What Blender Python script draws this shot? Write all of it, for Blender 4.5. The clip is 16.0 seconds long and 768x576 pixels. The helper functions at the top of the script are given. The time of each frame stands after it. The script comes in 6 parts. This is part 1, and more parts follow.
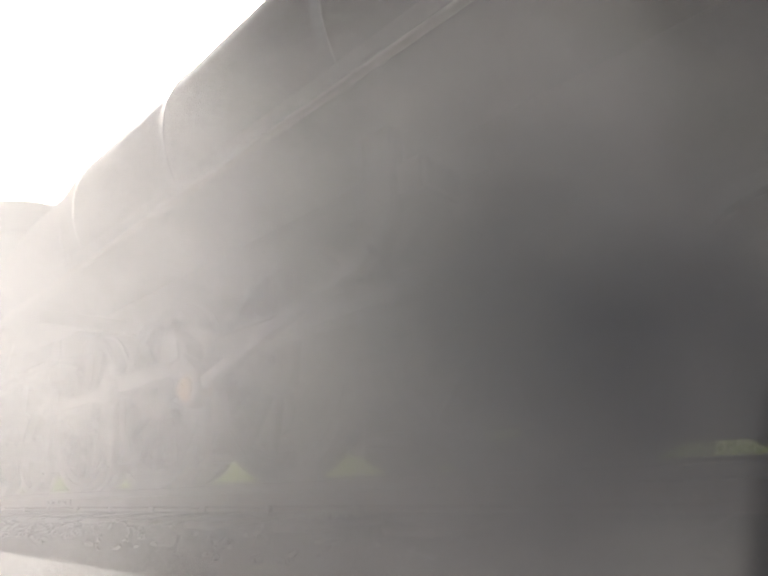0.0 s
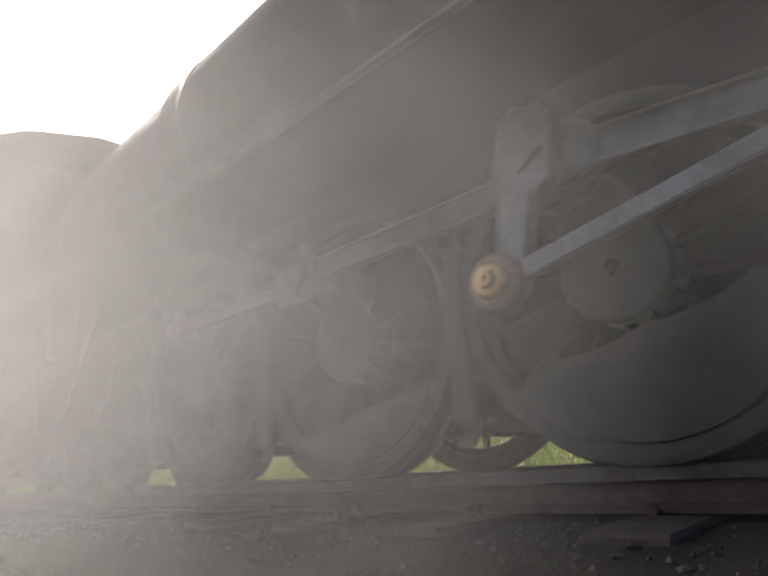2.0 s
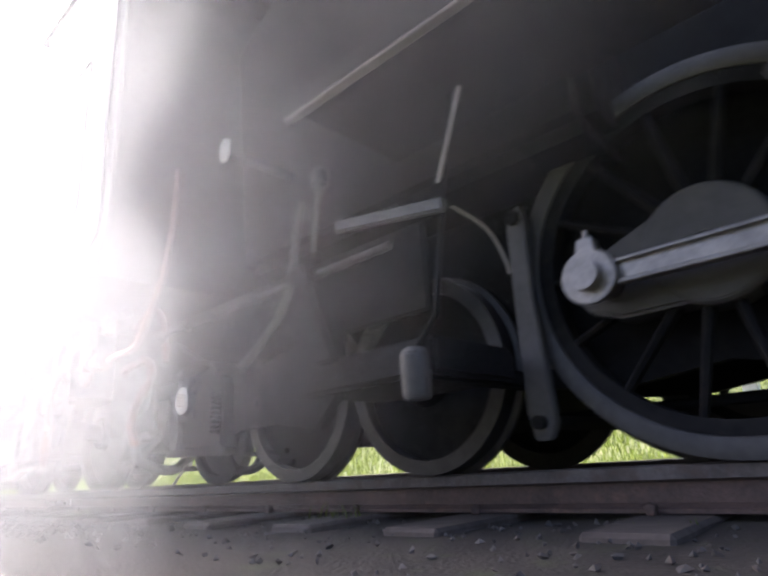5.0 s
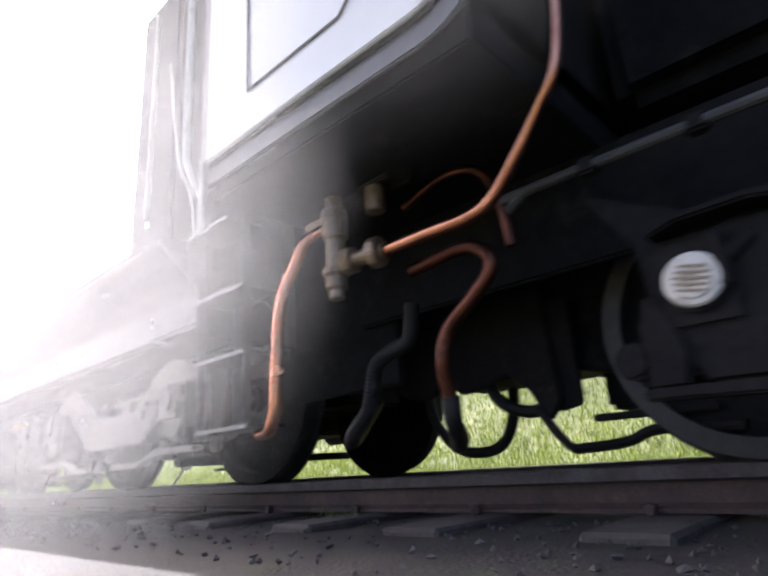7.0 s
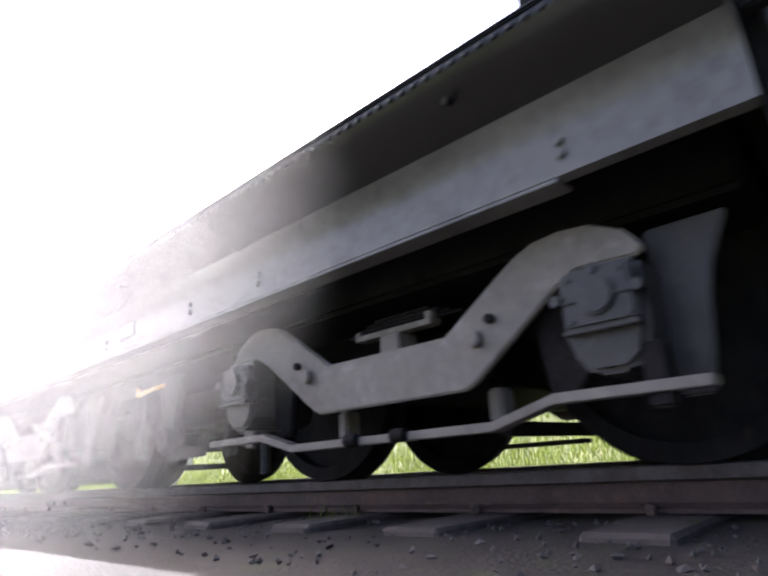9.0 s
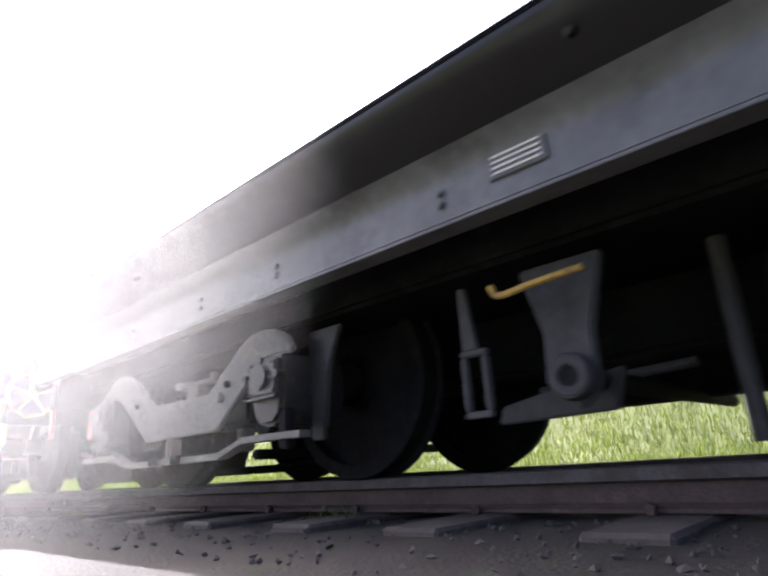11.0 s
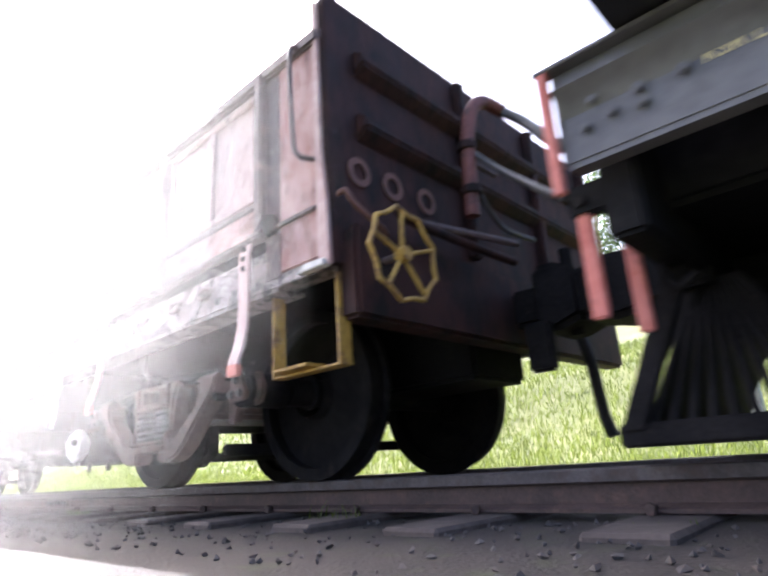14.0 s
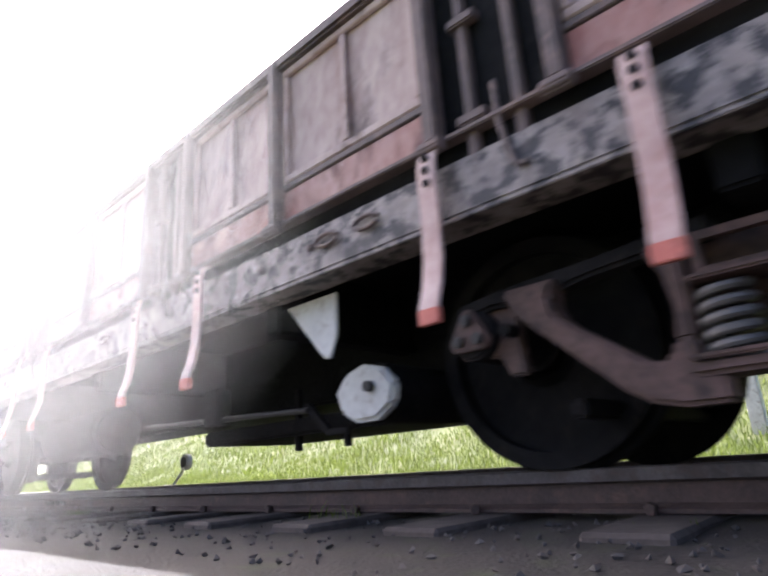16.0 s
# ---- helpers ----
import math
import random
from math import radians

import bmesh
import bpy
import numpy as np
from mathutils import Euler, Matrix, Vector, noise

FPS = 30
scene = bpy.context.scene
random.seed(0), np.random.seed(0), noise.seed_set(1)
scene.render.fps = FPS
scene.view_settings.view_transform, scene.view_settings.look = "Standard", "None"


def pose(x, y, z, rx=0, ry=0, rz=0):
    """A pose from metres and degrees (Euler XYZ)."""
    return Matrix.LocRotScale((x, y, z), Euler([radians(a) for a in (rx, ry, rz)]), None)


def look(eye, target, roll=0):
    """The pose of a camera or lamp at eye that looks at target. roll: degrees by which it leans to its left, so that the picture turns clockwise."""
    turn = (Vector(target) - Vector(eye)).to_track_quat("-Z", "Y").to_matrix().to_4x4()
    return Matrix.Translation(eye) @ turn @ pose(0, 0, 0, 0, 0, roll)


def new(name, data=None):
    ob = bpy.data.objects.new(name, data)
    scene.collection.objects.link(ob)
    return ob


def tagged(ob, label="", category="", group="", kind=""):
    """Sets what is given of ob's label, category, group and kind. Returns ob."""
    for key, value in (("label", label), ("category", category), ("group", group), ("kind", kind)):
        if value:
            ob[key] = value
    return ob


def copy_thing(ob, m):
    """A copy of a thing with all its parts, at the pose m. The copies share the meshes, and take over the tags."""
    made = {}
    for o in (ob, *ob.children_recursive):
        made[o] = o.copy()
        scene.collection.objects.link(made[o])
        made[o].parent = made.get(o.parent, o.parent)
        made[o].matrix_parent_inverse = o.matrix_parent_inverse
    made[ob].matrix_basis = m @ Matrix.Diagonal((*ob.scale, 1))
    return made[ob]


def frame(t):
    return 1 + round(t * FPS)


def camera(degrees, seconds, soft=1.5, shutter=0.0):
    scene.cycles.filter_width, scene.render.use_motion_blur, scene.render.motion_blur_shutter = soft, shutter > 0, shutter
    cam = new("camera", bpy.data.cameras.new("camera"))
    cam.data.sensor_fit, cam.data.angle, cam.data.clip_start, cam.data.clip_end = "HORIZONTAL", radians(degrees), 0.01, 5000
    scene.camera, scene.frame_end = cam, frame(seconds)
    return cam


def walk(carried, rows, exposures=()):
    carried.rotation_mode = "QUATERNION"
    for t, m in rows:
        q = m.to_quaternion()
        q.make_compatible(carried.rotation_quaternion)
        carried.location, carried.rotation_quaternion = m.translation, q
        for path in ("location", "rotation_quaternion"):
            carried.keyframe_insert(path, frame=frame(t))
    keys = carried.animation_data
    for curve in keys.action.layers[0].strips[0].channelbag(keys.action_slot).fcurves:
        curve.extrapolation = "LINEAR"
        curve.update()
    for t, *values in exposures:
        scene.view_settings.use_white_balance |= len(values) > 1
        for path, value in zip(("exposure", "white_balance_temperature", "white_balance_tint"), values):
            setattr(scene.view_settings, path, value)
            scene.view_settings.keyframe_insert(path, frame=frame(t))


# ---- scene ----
# ---- camera: it lies still on the ballast beside the track ----
EYE = 0.049
cam = camera(67.36, 16.0, soft=2.3, shutter=0.5)
walk(cam, [(0.0, pose(0, 0, EYE, 107.201, 3.553, 43.202)), (16.0, pose(0, 0, EYE, 107.201, 3.553, 43.202))],
     exposures=[(0.0, 1.1, 6150, 12), (0.9, 0.3, 6250, 12), (1.6, 0.45, 6250, 12), (2.4, 0.78, 6250, 13), (3.2, 1.45, 6100, 16), (4.1, 2.3, 5950, 18), (6.3, 1.75, 5700, 18), (7.2, 1.75, 5700, 18), (8.4, 1.9, 5700, 18), (12.6, 1.85, 5700, 18), (13.6, 2.3, 5700, 18), (14.6, 2.2, 5750, 18), (16.0, 1.85, 5700, 18)])

# ---- sky and sun: a bright hazy sky, the sun behind the train ----
SUN_AZ, SUN_EL = radians(-78), radians(38)          # azimuth from +y towards -x is negative
sun_way = Vector((math.sin(SUN_AZ) * math.cos(SUN_EL), math.cos(SUN_AZ) * math.cos(SUN_EL), math.sin(SUN_EL)))
world = bpy.data.worlds.new("sky")
scene.world = world
world.use_nodes = True
wn = world.node_tree
sky = wn.nodes.new("ShaderNodeTexSky")
sky.sky_type, sky.sun_disc, sky.sun_elevation, sky.sun_rotation = "NISHITA", False, SUN_EL, SUN_AZ
sky.dust_density, sky.air_density, sky.ozone_density = 9.0, 0.8, 0.6
wn.nodes["Background"].inputs["Strength"].default_value = 0.15
wn.links.new(sky.outputs[0], wn.nodes["Background"].inputs["Color"])
sun = new("sun", bpy.data.lights.new("sun", "SUN"))
sun.data.energy, sun.data.angle, sun.data.color = 4.5, radians(0.6), (1.0, 0.94, 0.84)
sun.matrix_world = look(sun_way * 50, (0, 0, 0))

# ---- the train's way: metres that it has rolled at t seconds ----
YN, YF, YC = 2.0, 3.067, 2.533      # near rail, far rail, middle of the track


def rolled(t):
    return 1.25 * (t + 0.019 * (t - 11) ** 2 + 0.0005 * (t - 11) ** 3) + 0.032 * math.exp(-((t - 3.8) / 0.8) ** 2)


# the drivers slip on the wet rail until 2.1 s, then roll
R_DRV, R_TEN, R_WAG, CRANK = 0.65, 0.45, 0.43, 0.32
SLIP = [(0.0, 530), (0.3, 466), (0.6, 400), (0.9, 333), (1.2, 264), (1.5, 192), (1.8, 129)]


def crank(t):
    """Angle of the crank pin from ahead towards up, in degrees."""
    if t >= 4.1:
        return -89.5 - math.degrees((rolled(t) - rolled(4.1)) / R_DRV)
    knots = SLIP + [(2.1, 89.5), (2.4, 63.5), (2.9, 16.8), (3.5, -39.5), (4.1, -89.5)]
    for (a, p), (b, q) in zip(knots, knots[1:]):
        if t <= b:
            return p + (q - p) * (t - a) / (b - a)


STEPS = [i * 0.25 for i in range(65)]

# ---- materials ----
def mat(name, dark, light, rough=0.5, metal=0.0, grain=40.0, patch=3.0, bump=0.15, dirt=None, dirt_at=0.62, spread=0.1, spec=0.5, streak=1.0):
    m = bpy.data.materials.new(name)
    m.use_nodes = True
    n, l = m.node_tree.nodes, m.node_tree.links
    p = n["Principled BSDF"]
    co = n.new("ShaderNodeTexCoord")
    mp = n.new("ShaderNodeMapping")
    mp.inputs["Scale"].default_value = (1, 1, streak)
    l.new(co.outputs["Object"], mp.inputs[0])
    big, fine = n.new("ShaderNodeTexNoise"), n.new("ShaderNodeTexNoise")
    big.inputs["Scale"].default_value, fine.inputs["Scale"].default_value = patch, grain
    big.inputs["Detail"].default_value, fine.inputs["Detail"].default_value = 6, 4
    for t in (big, fine):
        l.new(mp.outputs[0], t.inputs["Vector"])
    mixv = n.new("ShaderNodeMath")
    mixv.operation = "MULTIPLY_ADD"
    mixv.inputs[1].default_value = 0.35
    l.new(fine.outputs[0], mixv.inputs[0])
    half = n.new("ShaderNodeMath")
    half.operation = "MULTIPLY"
    half.inputs[1].default_value = 0.65
    l.new(big.outputs[0], half.inputs[0])
    l.new(half.outputs[0], mixv.inputs[2])
    ramp = n.new("ShaderNodeValToRGB")
    ramp.color_ramp.elements[0].position, ramp.color_ramp.elements[1].position = 0.35, 0.65
    ramp.color_ramp.elements[0].color, ramp.color_ramp.elements[1].color = (*dark, 1), (*light, 1)
    l.new(mixv.outputs[0], ramp.inputs[0])
    out = ramp.outputs[0]
    if dirt:
        third = n.new("ShaderNodeTexNoise")
        third.inputs["Scale"].default_value, third.inputs["Detail"].default_value, third.inputs["Roughness"].default_value = patch * 2.3, 9, 0.65
        l.new(mp.outputs[0], third.inputs["Vector"])
        edge = n.new("ShaderNodeMapRange")
        edge.inputs["From Min"].default_value, edge.inputs["From Max"].default_value = dirt_at - spread, dirt_at + spread
        l.new(third.outputs[0], edge.inputs[0])
        mx = n.new("ShaderNodeMix")
        mx.data_type = "RGBA"
        l.new(edge.outputs[0], mx.inputs["Factor"])
        l.new(out, mx.inputs["A"])
        mx.inputs["B"].default_value = (*dirt, 1)
        out = mx.outputs["Result"]
    l.new(out, p.inputs["Base Color"])
    rr = n.new("ShaderNodeMapRange")
    rr.inputs["To Min"].default_value, rr.inputs["To Max"].default_value = max(rough - 0.12, 0.04), min(rough + 0.15, 1)
    l.new(big.outputs[0], rr.inputs[0])
    l.new(rr.outputs[0], p.inputs["Roughness"])
    p.inputs["Metallic"].default_value = metal
    p.inputs["Specular IOR Level"].default_value = spec
    if bump:
        b = n.new("ShaderNodeBump")
        b.inputs["Strength"].default_value, b.inputs["Distance"].default_value = bump, 0.01
        l.new(fine.outputs[0], b.inputs["Height"])
        l.new(b.outputs[0], p.inputs["Normal"])
    return m


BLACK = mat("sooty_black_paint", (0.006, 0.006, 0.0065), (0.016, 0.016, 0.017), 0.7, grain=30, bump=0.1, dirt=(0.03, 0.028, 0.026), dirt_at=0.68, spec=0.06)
GLOSS = mat("polished_black_paint", (0.008, 0.008, 0.009), (0.014, 0.014, 0.016), 0.3, grain=14, patch=1.5, bump=0.04, spec=0.4)
# on the tender sill this lighter grey stands for light on black paint
DUSTY_LIT = mat("dusty_lit_grey_paint", (0.085, 0.083, 0.083), (0.15, 0.147, 0.146), 0.4, grain=25, patch=2.2, bump=0.08, dirt=(0.055, 0.053, 0.052), dirt_at=0.64, spec=0.5)
DULL = mat("dull_dark_grey_paint", (0.035, 0.034, 0.034), (0.07, 0.068, 0.066), 0.6, grain=25, patch=3, bump=0.12, dirt=(0.02, 0.02, 0.02), dirt_at=0.66, spec=0.3)
WHEELBLACK = mat("grimy_wheel_black", (0.008, 0.008, 0.009), (0.022, 0.021, 0.021), 0.65, grain=22, patch=5, bump=0.15, dirt=(0.032, 0.026, 0.022), dirt_at=0.68, spec=0.06)
TYRE = mat("worn_tyre_steel", (0.022, 0.0205, 0.0195), (0.05, 0.0465, 0.0445), 0.5, 0.3, grain=30, patch=6, bump=0.08)
HUB = mat("grey_hub_paint", (0.046, 0.0435, 0.042), (0.074, 0.07, 0.068), 0.5, grain=30, patch=6, bump=0.08, spec=0.3)
ROD = mat("oiled_bright_steel", (0.15, 0.137, 0.127), (0.29, 0.268, 0.25), 0.35, 0.8, grain=60, patch=5, bump=0.06, dirt=(0.1, 0.088, 0.078), dirt_at=0.66, spread=0.16)
FLUTE = mat("oily_dark_steel", (0.06, 0.054, 0.05), (0.14, 0.128, 0.12), 0.4, 0.7, grain=40, patch=8, bump=0.08)
BRASS = mat("oily_brass", (0.45, 0.28, 0.12), (0.68, 0.45, 0.2), 0.3, 0.9, grain=40, patch=9, bump=0.06)
COPPER = mat("polished_copper", (0.5, 0.2, 0.11), (0.76, 0.35, 0.21), 0.22, 1.0, grain=24, patch=6, bump=0.03, dirt=(0.28, 0.12, 0.07), dirt_at=0.66)
TARNISH = mat("tarnished_copper", (0.08, 0.032, 0.023), (0.2, 0.08, 0.052), 0.4, 1.0, grain=24, patch=7, bump=0.05, dirt=(0.05, 0.03, 0.025), dirt_at=0.6)
BRONZE = mat("dull_bronze_casting", (0.17, 0.12, 0.08), (0.32, 0.245, 0.17), 0.42, 0.7, grain=60, patch=9, bump=0.2)
CASTIRON = mat("sooty_cast_iron", (0.009, 0.0085, 0.009), (0.024, 0.022, 0.022), 0.7, grain=60, patch=5, bump=0.3, dirt=(0.045, 0.036, 0.032), dirt_at=0.7, spec=0.06)
BOXPAINT = mat("greasy_axlebox_paint", (0.018, 0.0165, 0.0165), (0.045, 0.041, 0.041), 0.42, grain=36, patch=6, bump=0.15, dirt=(0.075, 0.055, 0.048), dirt_at=0.66)
PLATE = mat("dusty_plate_frame_paint", (0.112, 0.1, 0.086), (0.2, 0.181, 0.157), 0.55, grain=24, patch=4, bump=0.12, dirt=(0.27, 0.25, 0.228), dirt_at=0.66)
CREAM = mat("pale_cast_cap", (0.5, 0.47, 0.42), (0.66, 0.63, 0.57), 0.55, grain=60, patch=9, bump=0.2, dirt=(0.2, 0.18, 0.15), dirt_at=0.66)
RED = mat("faded_red_paint", (0.42, 0.10, 0.07), (0.56, 0.2, 0.16), 0.6, grain=40, patch=6, bump=0.15, dirt=(0.14, 0.06, 0.045), dirt_at=0.66)
DULLRED = mat("dull_red_pipe_paint", (0.10, 0.03, 0.024), (0.2, 0.07, 0.055), 0.6, grain=40, patch=6, bump=0.2, dirt=(0.04, 0.025, 0.022), dirt_at=0.6)
# faded oxide, paled further to carry the glare on the near side
RUST = mat("faded_oxide_wagon_paint", (0.27, 0.17, 0.15), (0.52, 0.425, 0.40), 0.62, grain=30, patch=3.4, bump=0.3, dirt=(0.09, 0.058, 0.05), dirt_at=0.63, spread=0.08, streak=0.45)
# the wagon's oxide again, darkened for its shaded end and far side
RUST_SHADED = mat("shaded_oxide_end_paint", (0.028, 0.013, 0.0115), (0.06, 0.026, 0.022), 0.7, grain=26, patch=3.5, bump=0.3, dirt=(0.015, 0.012, 0.0115), dirt_at=0.54, streak=0.5, spec=0.2)
SOLEBAR = mat("flaking_solebar_paint", (0.15, 0.12, 0.112), (0.30, 0.265, 0.25), 0.5, grain=24, patch=6, bump=0.5, dirt=(0.03, 0.026, 0.026), dirt_at=0.52, spread=0.035)
STRAP = mat("pale_pink_oxide_strap", (0.36, 0.215, 0.19), (0.52, 0.40, 0.375), 0.55, grain=30, patch=5, bump=0.15, dirt=(0.22, 0.14, 0.12), dirt_at=0.68)
RIBPAINT = mat("dark_rib_grime", (0.06, 0.045, 0.042), (0.14, 0.1, 0.095), 0.62, grain=26, patch=5, bump=0.3, dirt=(0.2, 0.13, 0.11), dirt_at=0.64)
BOGIE = mat("brown_dusty_cast_steel", (0.06, 0.036, 0.03), (0.13, 0.08, 0.068), 0.6, grain=40, patch=5, bump=0.25, dirt=(0.025, 0.019, 0.017), dirt_at=0.6, spec=0.3)
SPRING = mat("grimy_spring_steel", (0.08, 0.075, 0.072), (0.16, 0.15, 0.145), 0.5, 0.3, grain=40, patch=9, bump=0.15)
YELLOW = mat("worn_yellow_paint", (0.34, 0.2, 0.03), (0.52, 0.34, 0.07), 0.55, grain=40, patch=9, bump=0.2, dirt=(0.13, 0.065, 0.035), dirt_at=0.58)
LETTER = mat("faded_yellow_lettering", (0.55, 0.46, 0.2), (0.7, 0.6, 0.3), 0.6, grain=60, patch=14, bump=0.0, dirt=(0.3, 0.27, 0.18), dirt_at=0.6)
STENCIL = mat("faded_pale_stencil", (0.10, 0.046, 0.034), (0.17, 0.085, 0.066), 0.7, grain=40, patch=9, bump=0.0)
RUBBER = mat("old_black_hose_rubber", (0.008, 0.008, 0.009), (0.022, 0.022, 0.022), 0.6, grain=60, patch=8, bump=0.2, spec=0.3)
HOSE = mat("dusty_hose_rubber", (0.05, 0.048, 0.047), (0.1, 0.096, 0.093), 0.6, grain=60, patch=8, bump=0.2, spec=0.3)
CORNER = mat("worn_red_corner_paint", (0.26, 0.1, 0.08), (0.45, 0.3, 0.275), 0.62, grain=22, patch=4.5, bump=0.3, dirt=(0.12, 0.05, 0.042), dirt_at=0.58, streak=0.6)
RAILWEB = mat("rusty_rail", (0.045, 0.03, 0.024), (0.10, 0.065, 0.052), 0.75, grain=70, patch=5, bump=0.4, dirt=(0.14, 0.085, 0.06), dirt_at=0.64)
RAILHEAD = mat("worn_rail_head", (0.07, 0.06, 0.055), (0.14, 0.122, 0.113), 0.6, 0.0, grain=70, patch=8, bump=0.12, spec=0.2, dirt=(0.09, 0.066, 0.056), dirt_at=0.6)
WOOD = mat("weathered_sleeper", (0.04, 0.031, 0.026), (0.10, 0.082, 0.07), 0.85, grain=30, patch=4, bump=0.5)
STONE = mat("ballast_stone", (0.04, 0.037, 0.034), (0.11, 0.102, 0.096), 0.85, grain=40, patch=6, bump=0.4, dirt=(0.09, 0.066, 0.05), dirt_at=0.6)
EARTH = mat("earth_and_cinders", (0.018, 0.0145, 0.012), (0.045, 0.037, 0.03), 0.9, grain=60, patch=4, bump=0.9, dirt=(0.04, 0.045, 0.02), dirt_at=0.62)
GRASSY = mat("meadow", (0.055, 0.075, 0.014), (0.12, 0.135, 0.03), 0.9, grain=26, patch=0.5, bump=0.8, dirt=(0.15, 0.15, 0.05), dirt_at=0.6)
CHALK = mat("white_painted_metal", (0.5, 0.5, 0.48), (0.66, 0.66, 0.63), 0.5, grain=40, patch=8, bump=0.1, dirt=(0.25, 0.2, 0.17), dirt_at=0.64)
# glossy black sheet whose sky reflection is put into this white
CABSHINE = mat("white_sky_reflection_cab_side", (0.74, 0.74, 0.76), (0.82, 0.82, 0.83), 0.22, grain=20, patch=2, bump=0.03, dirt=(0.6, 0.6, 0.61), dirt_at=0.7)
BARK = mat("bark", (0.06, 0.05, 0.04), (0.14, 0.12, 0.1), 0.9, grain=14, patch=3, bump=0.6)


def leafy(name, dark, light, through_):
    m = mat(name, dark, light, 0.6, grain=9, patch=0.7, bump=0.0)
    n, l = m.node_tree.nodes, m.node_tree.links
    p, o = n["Principled BSDF"], n["Material Output"]
    tr, mx = n.new("ShaderNodeBsdfTranslucent"), n.new("ShaderNodeMixShader")
    tr.inputs[0].default_value = (*through_, 1)
    mx.inputs[0].default_value = 0.45
    l.new(p.outputs[0], mx.inputs[1])
    l.new(tr.outputs[0], mx.inputs[2])
    l.new(mx.outputs[0], o.inputs[0])
    return m


BLADE = leafy("grass_blade", (0.042, 0.068, 0.013), (0.11, 0.142, 0.03), (0.13, 0.17, 0.03))
LEAF = leafy("tree_leaf", (0.035, 0.06, 0.02), (0.07, 0.11, 0.04), (0.1, 0.15, 0.05))


def vapour(name, density, white=0.9):
    """Thin steam: droplets of the grey level white that scatter light through, ragged by noise and fading out towards
    the rim of its sheet.
    """
    m = bpy.data.materials.new(name)
    m.use_nodes = True
    n, l = m.node_tree.nodes, m.node_tree.links
    n.remove(n["Principled BSDF"])
    co = n.new("ShaderNodeTexCoord")
    ln = n.new("ShaderNodeVectorMath")
    ln.operation = "LENGTH"
    l.new(co.outputs["Object"], ln.inputs[0])
    fall = n.new("ShaderNodeMapRange")
    fall.interpolation_type = "SMOOTHSTEP"
    fall.inputs["From Min"].default_value, fall.inputs["From Max"].default_value = 1.0, 0.1
    l.new(ln.outputs["Value"], fall.inputs[0])
    no = n.new("ShaderNodeTexNoise")
    no.inputs["Scale"].default_value, no.inputs["Detail"].default_value, no.inputs["Distortion"].default_value = 1.5, 2.5, 0.5
    l.new(co.outputs["Object"], no.inputs["Vector"])
    wisp = n.new("ShaderNodeMapRange")
    wisp.inputs["From Min"].default_value, wisp.inputs["From Max"].default_value = 0.25, 0.75
    wisp.inputs["To Min"].default_value, wisp.inputs["To Max"].default_value = density * 0.45, density * 1.3
    l.new(no.outputs[0], wisp.inputs[0])
    mul = n.new("ShaderNodeMath")
    mul.operation, mul.use_clamp = "MULTIPLY", True
    l.new(fall.outputs[0], mul.inputs[0])
    l.new(wisp.outputs[0], mul.inputs[1])
    clear, di, tr = n.new("ShaderNodeBsdfTransparent"), n.new("ShaderNodeBsdfDiffuse"), n.new("ShaderNodeBsdfTranslucent")
    both, mx = n.new("ShaderNodeMixShader"), n.new("ShaderNodeMixShader")
    # low values of white put the engine's shade into the colour
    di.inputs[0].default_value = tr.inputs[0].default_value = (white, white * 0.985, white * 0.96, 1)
    both.inputs[0].default_value = 0.55
    l.new(di.outputs[0], both.inputs[1])
    l.new(tr.outputs[0], both.inputs[2])
    # droplets: a fine grain that lets light pass between them
    grain, drop = n.new("ShaderNodeTexWhiteNoise"), n.new("ShaderNodeMath")
    drop.operation = "LESS_THAN"
    l.new(co.outputs["Object"], grain.inputs["Vector"])
    l.new(grain.outputs["Value"], drop.inputs[0])
    l.new(mul.outputs[0], drop.inputs[1])
    l.new(drop.outputs[0], mx.inputs[0])
    l.new(clear.outputs[0], mx.inputs[1])
    l.new(both.outputs[0], mx.inputs[2])
    l.new(mx.outputs[0], n["Material Output"].inputs[0])
    return m


# ---- mesh tools ----
BASE = {}


def box(bm, x0, x1, y0, y1, z0, z1, m=None):
    r = bmesh.ops.create_cube(bm, size=1, matrix=Matrix.Translation(((x0 + x1) / 2, (y0 + y1) / 2, (z0 + z1) / 2)) @ Matrix.Diagonal((abs(x1 - x0), abs(y1 - y0), abs(z1 - z0), 1)))
    if m is not None:
        bmesh.ops.transform(bm, matrix=m, verts=r["verts"])
    return bm


def cyl(bm, a, b, r, seg=20, r2=None):
    a, b = Vector(a), Vector(b)
    d = b - a
    m = Matrix.Translation((a + b) / 2) @ d.to_track_quat("Z", "Y").to_matrix().to_4x4()
    bmesh.ops.create_cone(bm, cap_ends=True, segments=seg, radius1=r, radius2=r if r2 is None else r2, depth=d.length, matrix=m)
    return bm


def prism(bm, pts, y0, y1):
    """An outline in x and z, pushed from y0 to y1."""
    a = [bm.verts.new((x, y0, z)) for x, z in pts]
    b = [bm.verts.new((x, y1, z)) for x, z in pts]
    bm.faces.new(a)
    bm.faces.new(b[::-1])
    for i in range(len(pts)):
        j = (i + 1) % len(pts)
        bm.faces.new((a[i], b[i], b[j], a[j]))
    bmesh.ops.recalc_face_normals(bm, faces=bm.faces[:])
    return bm


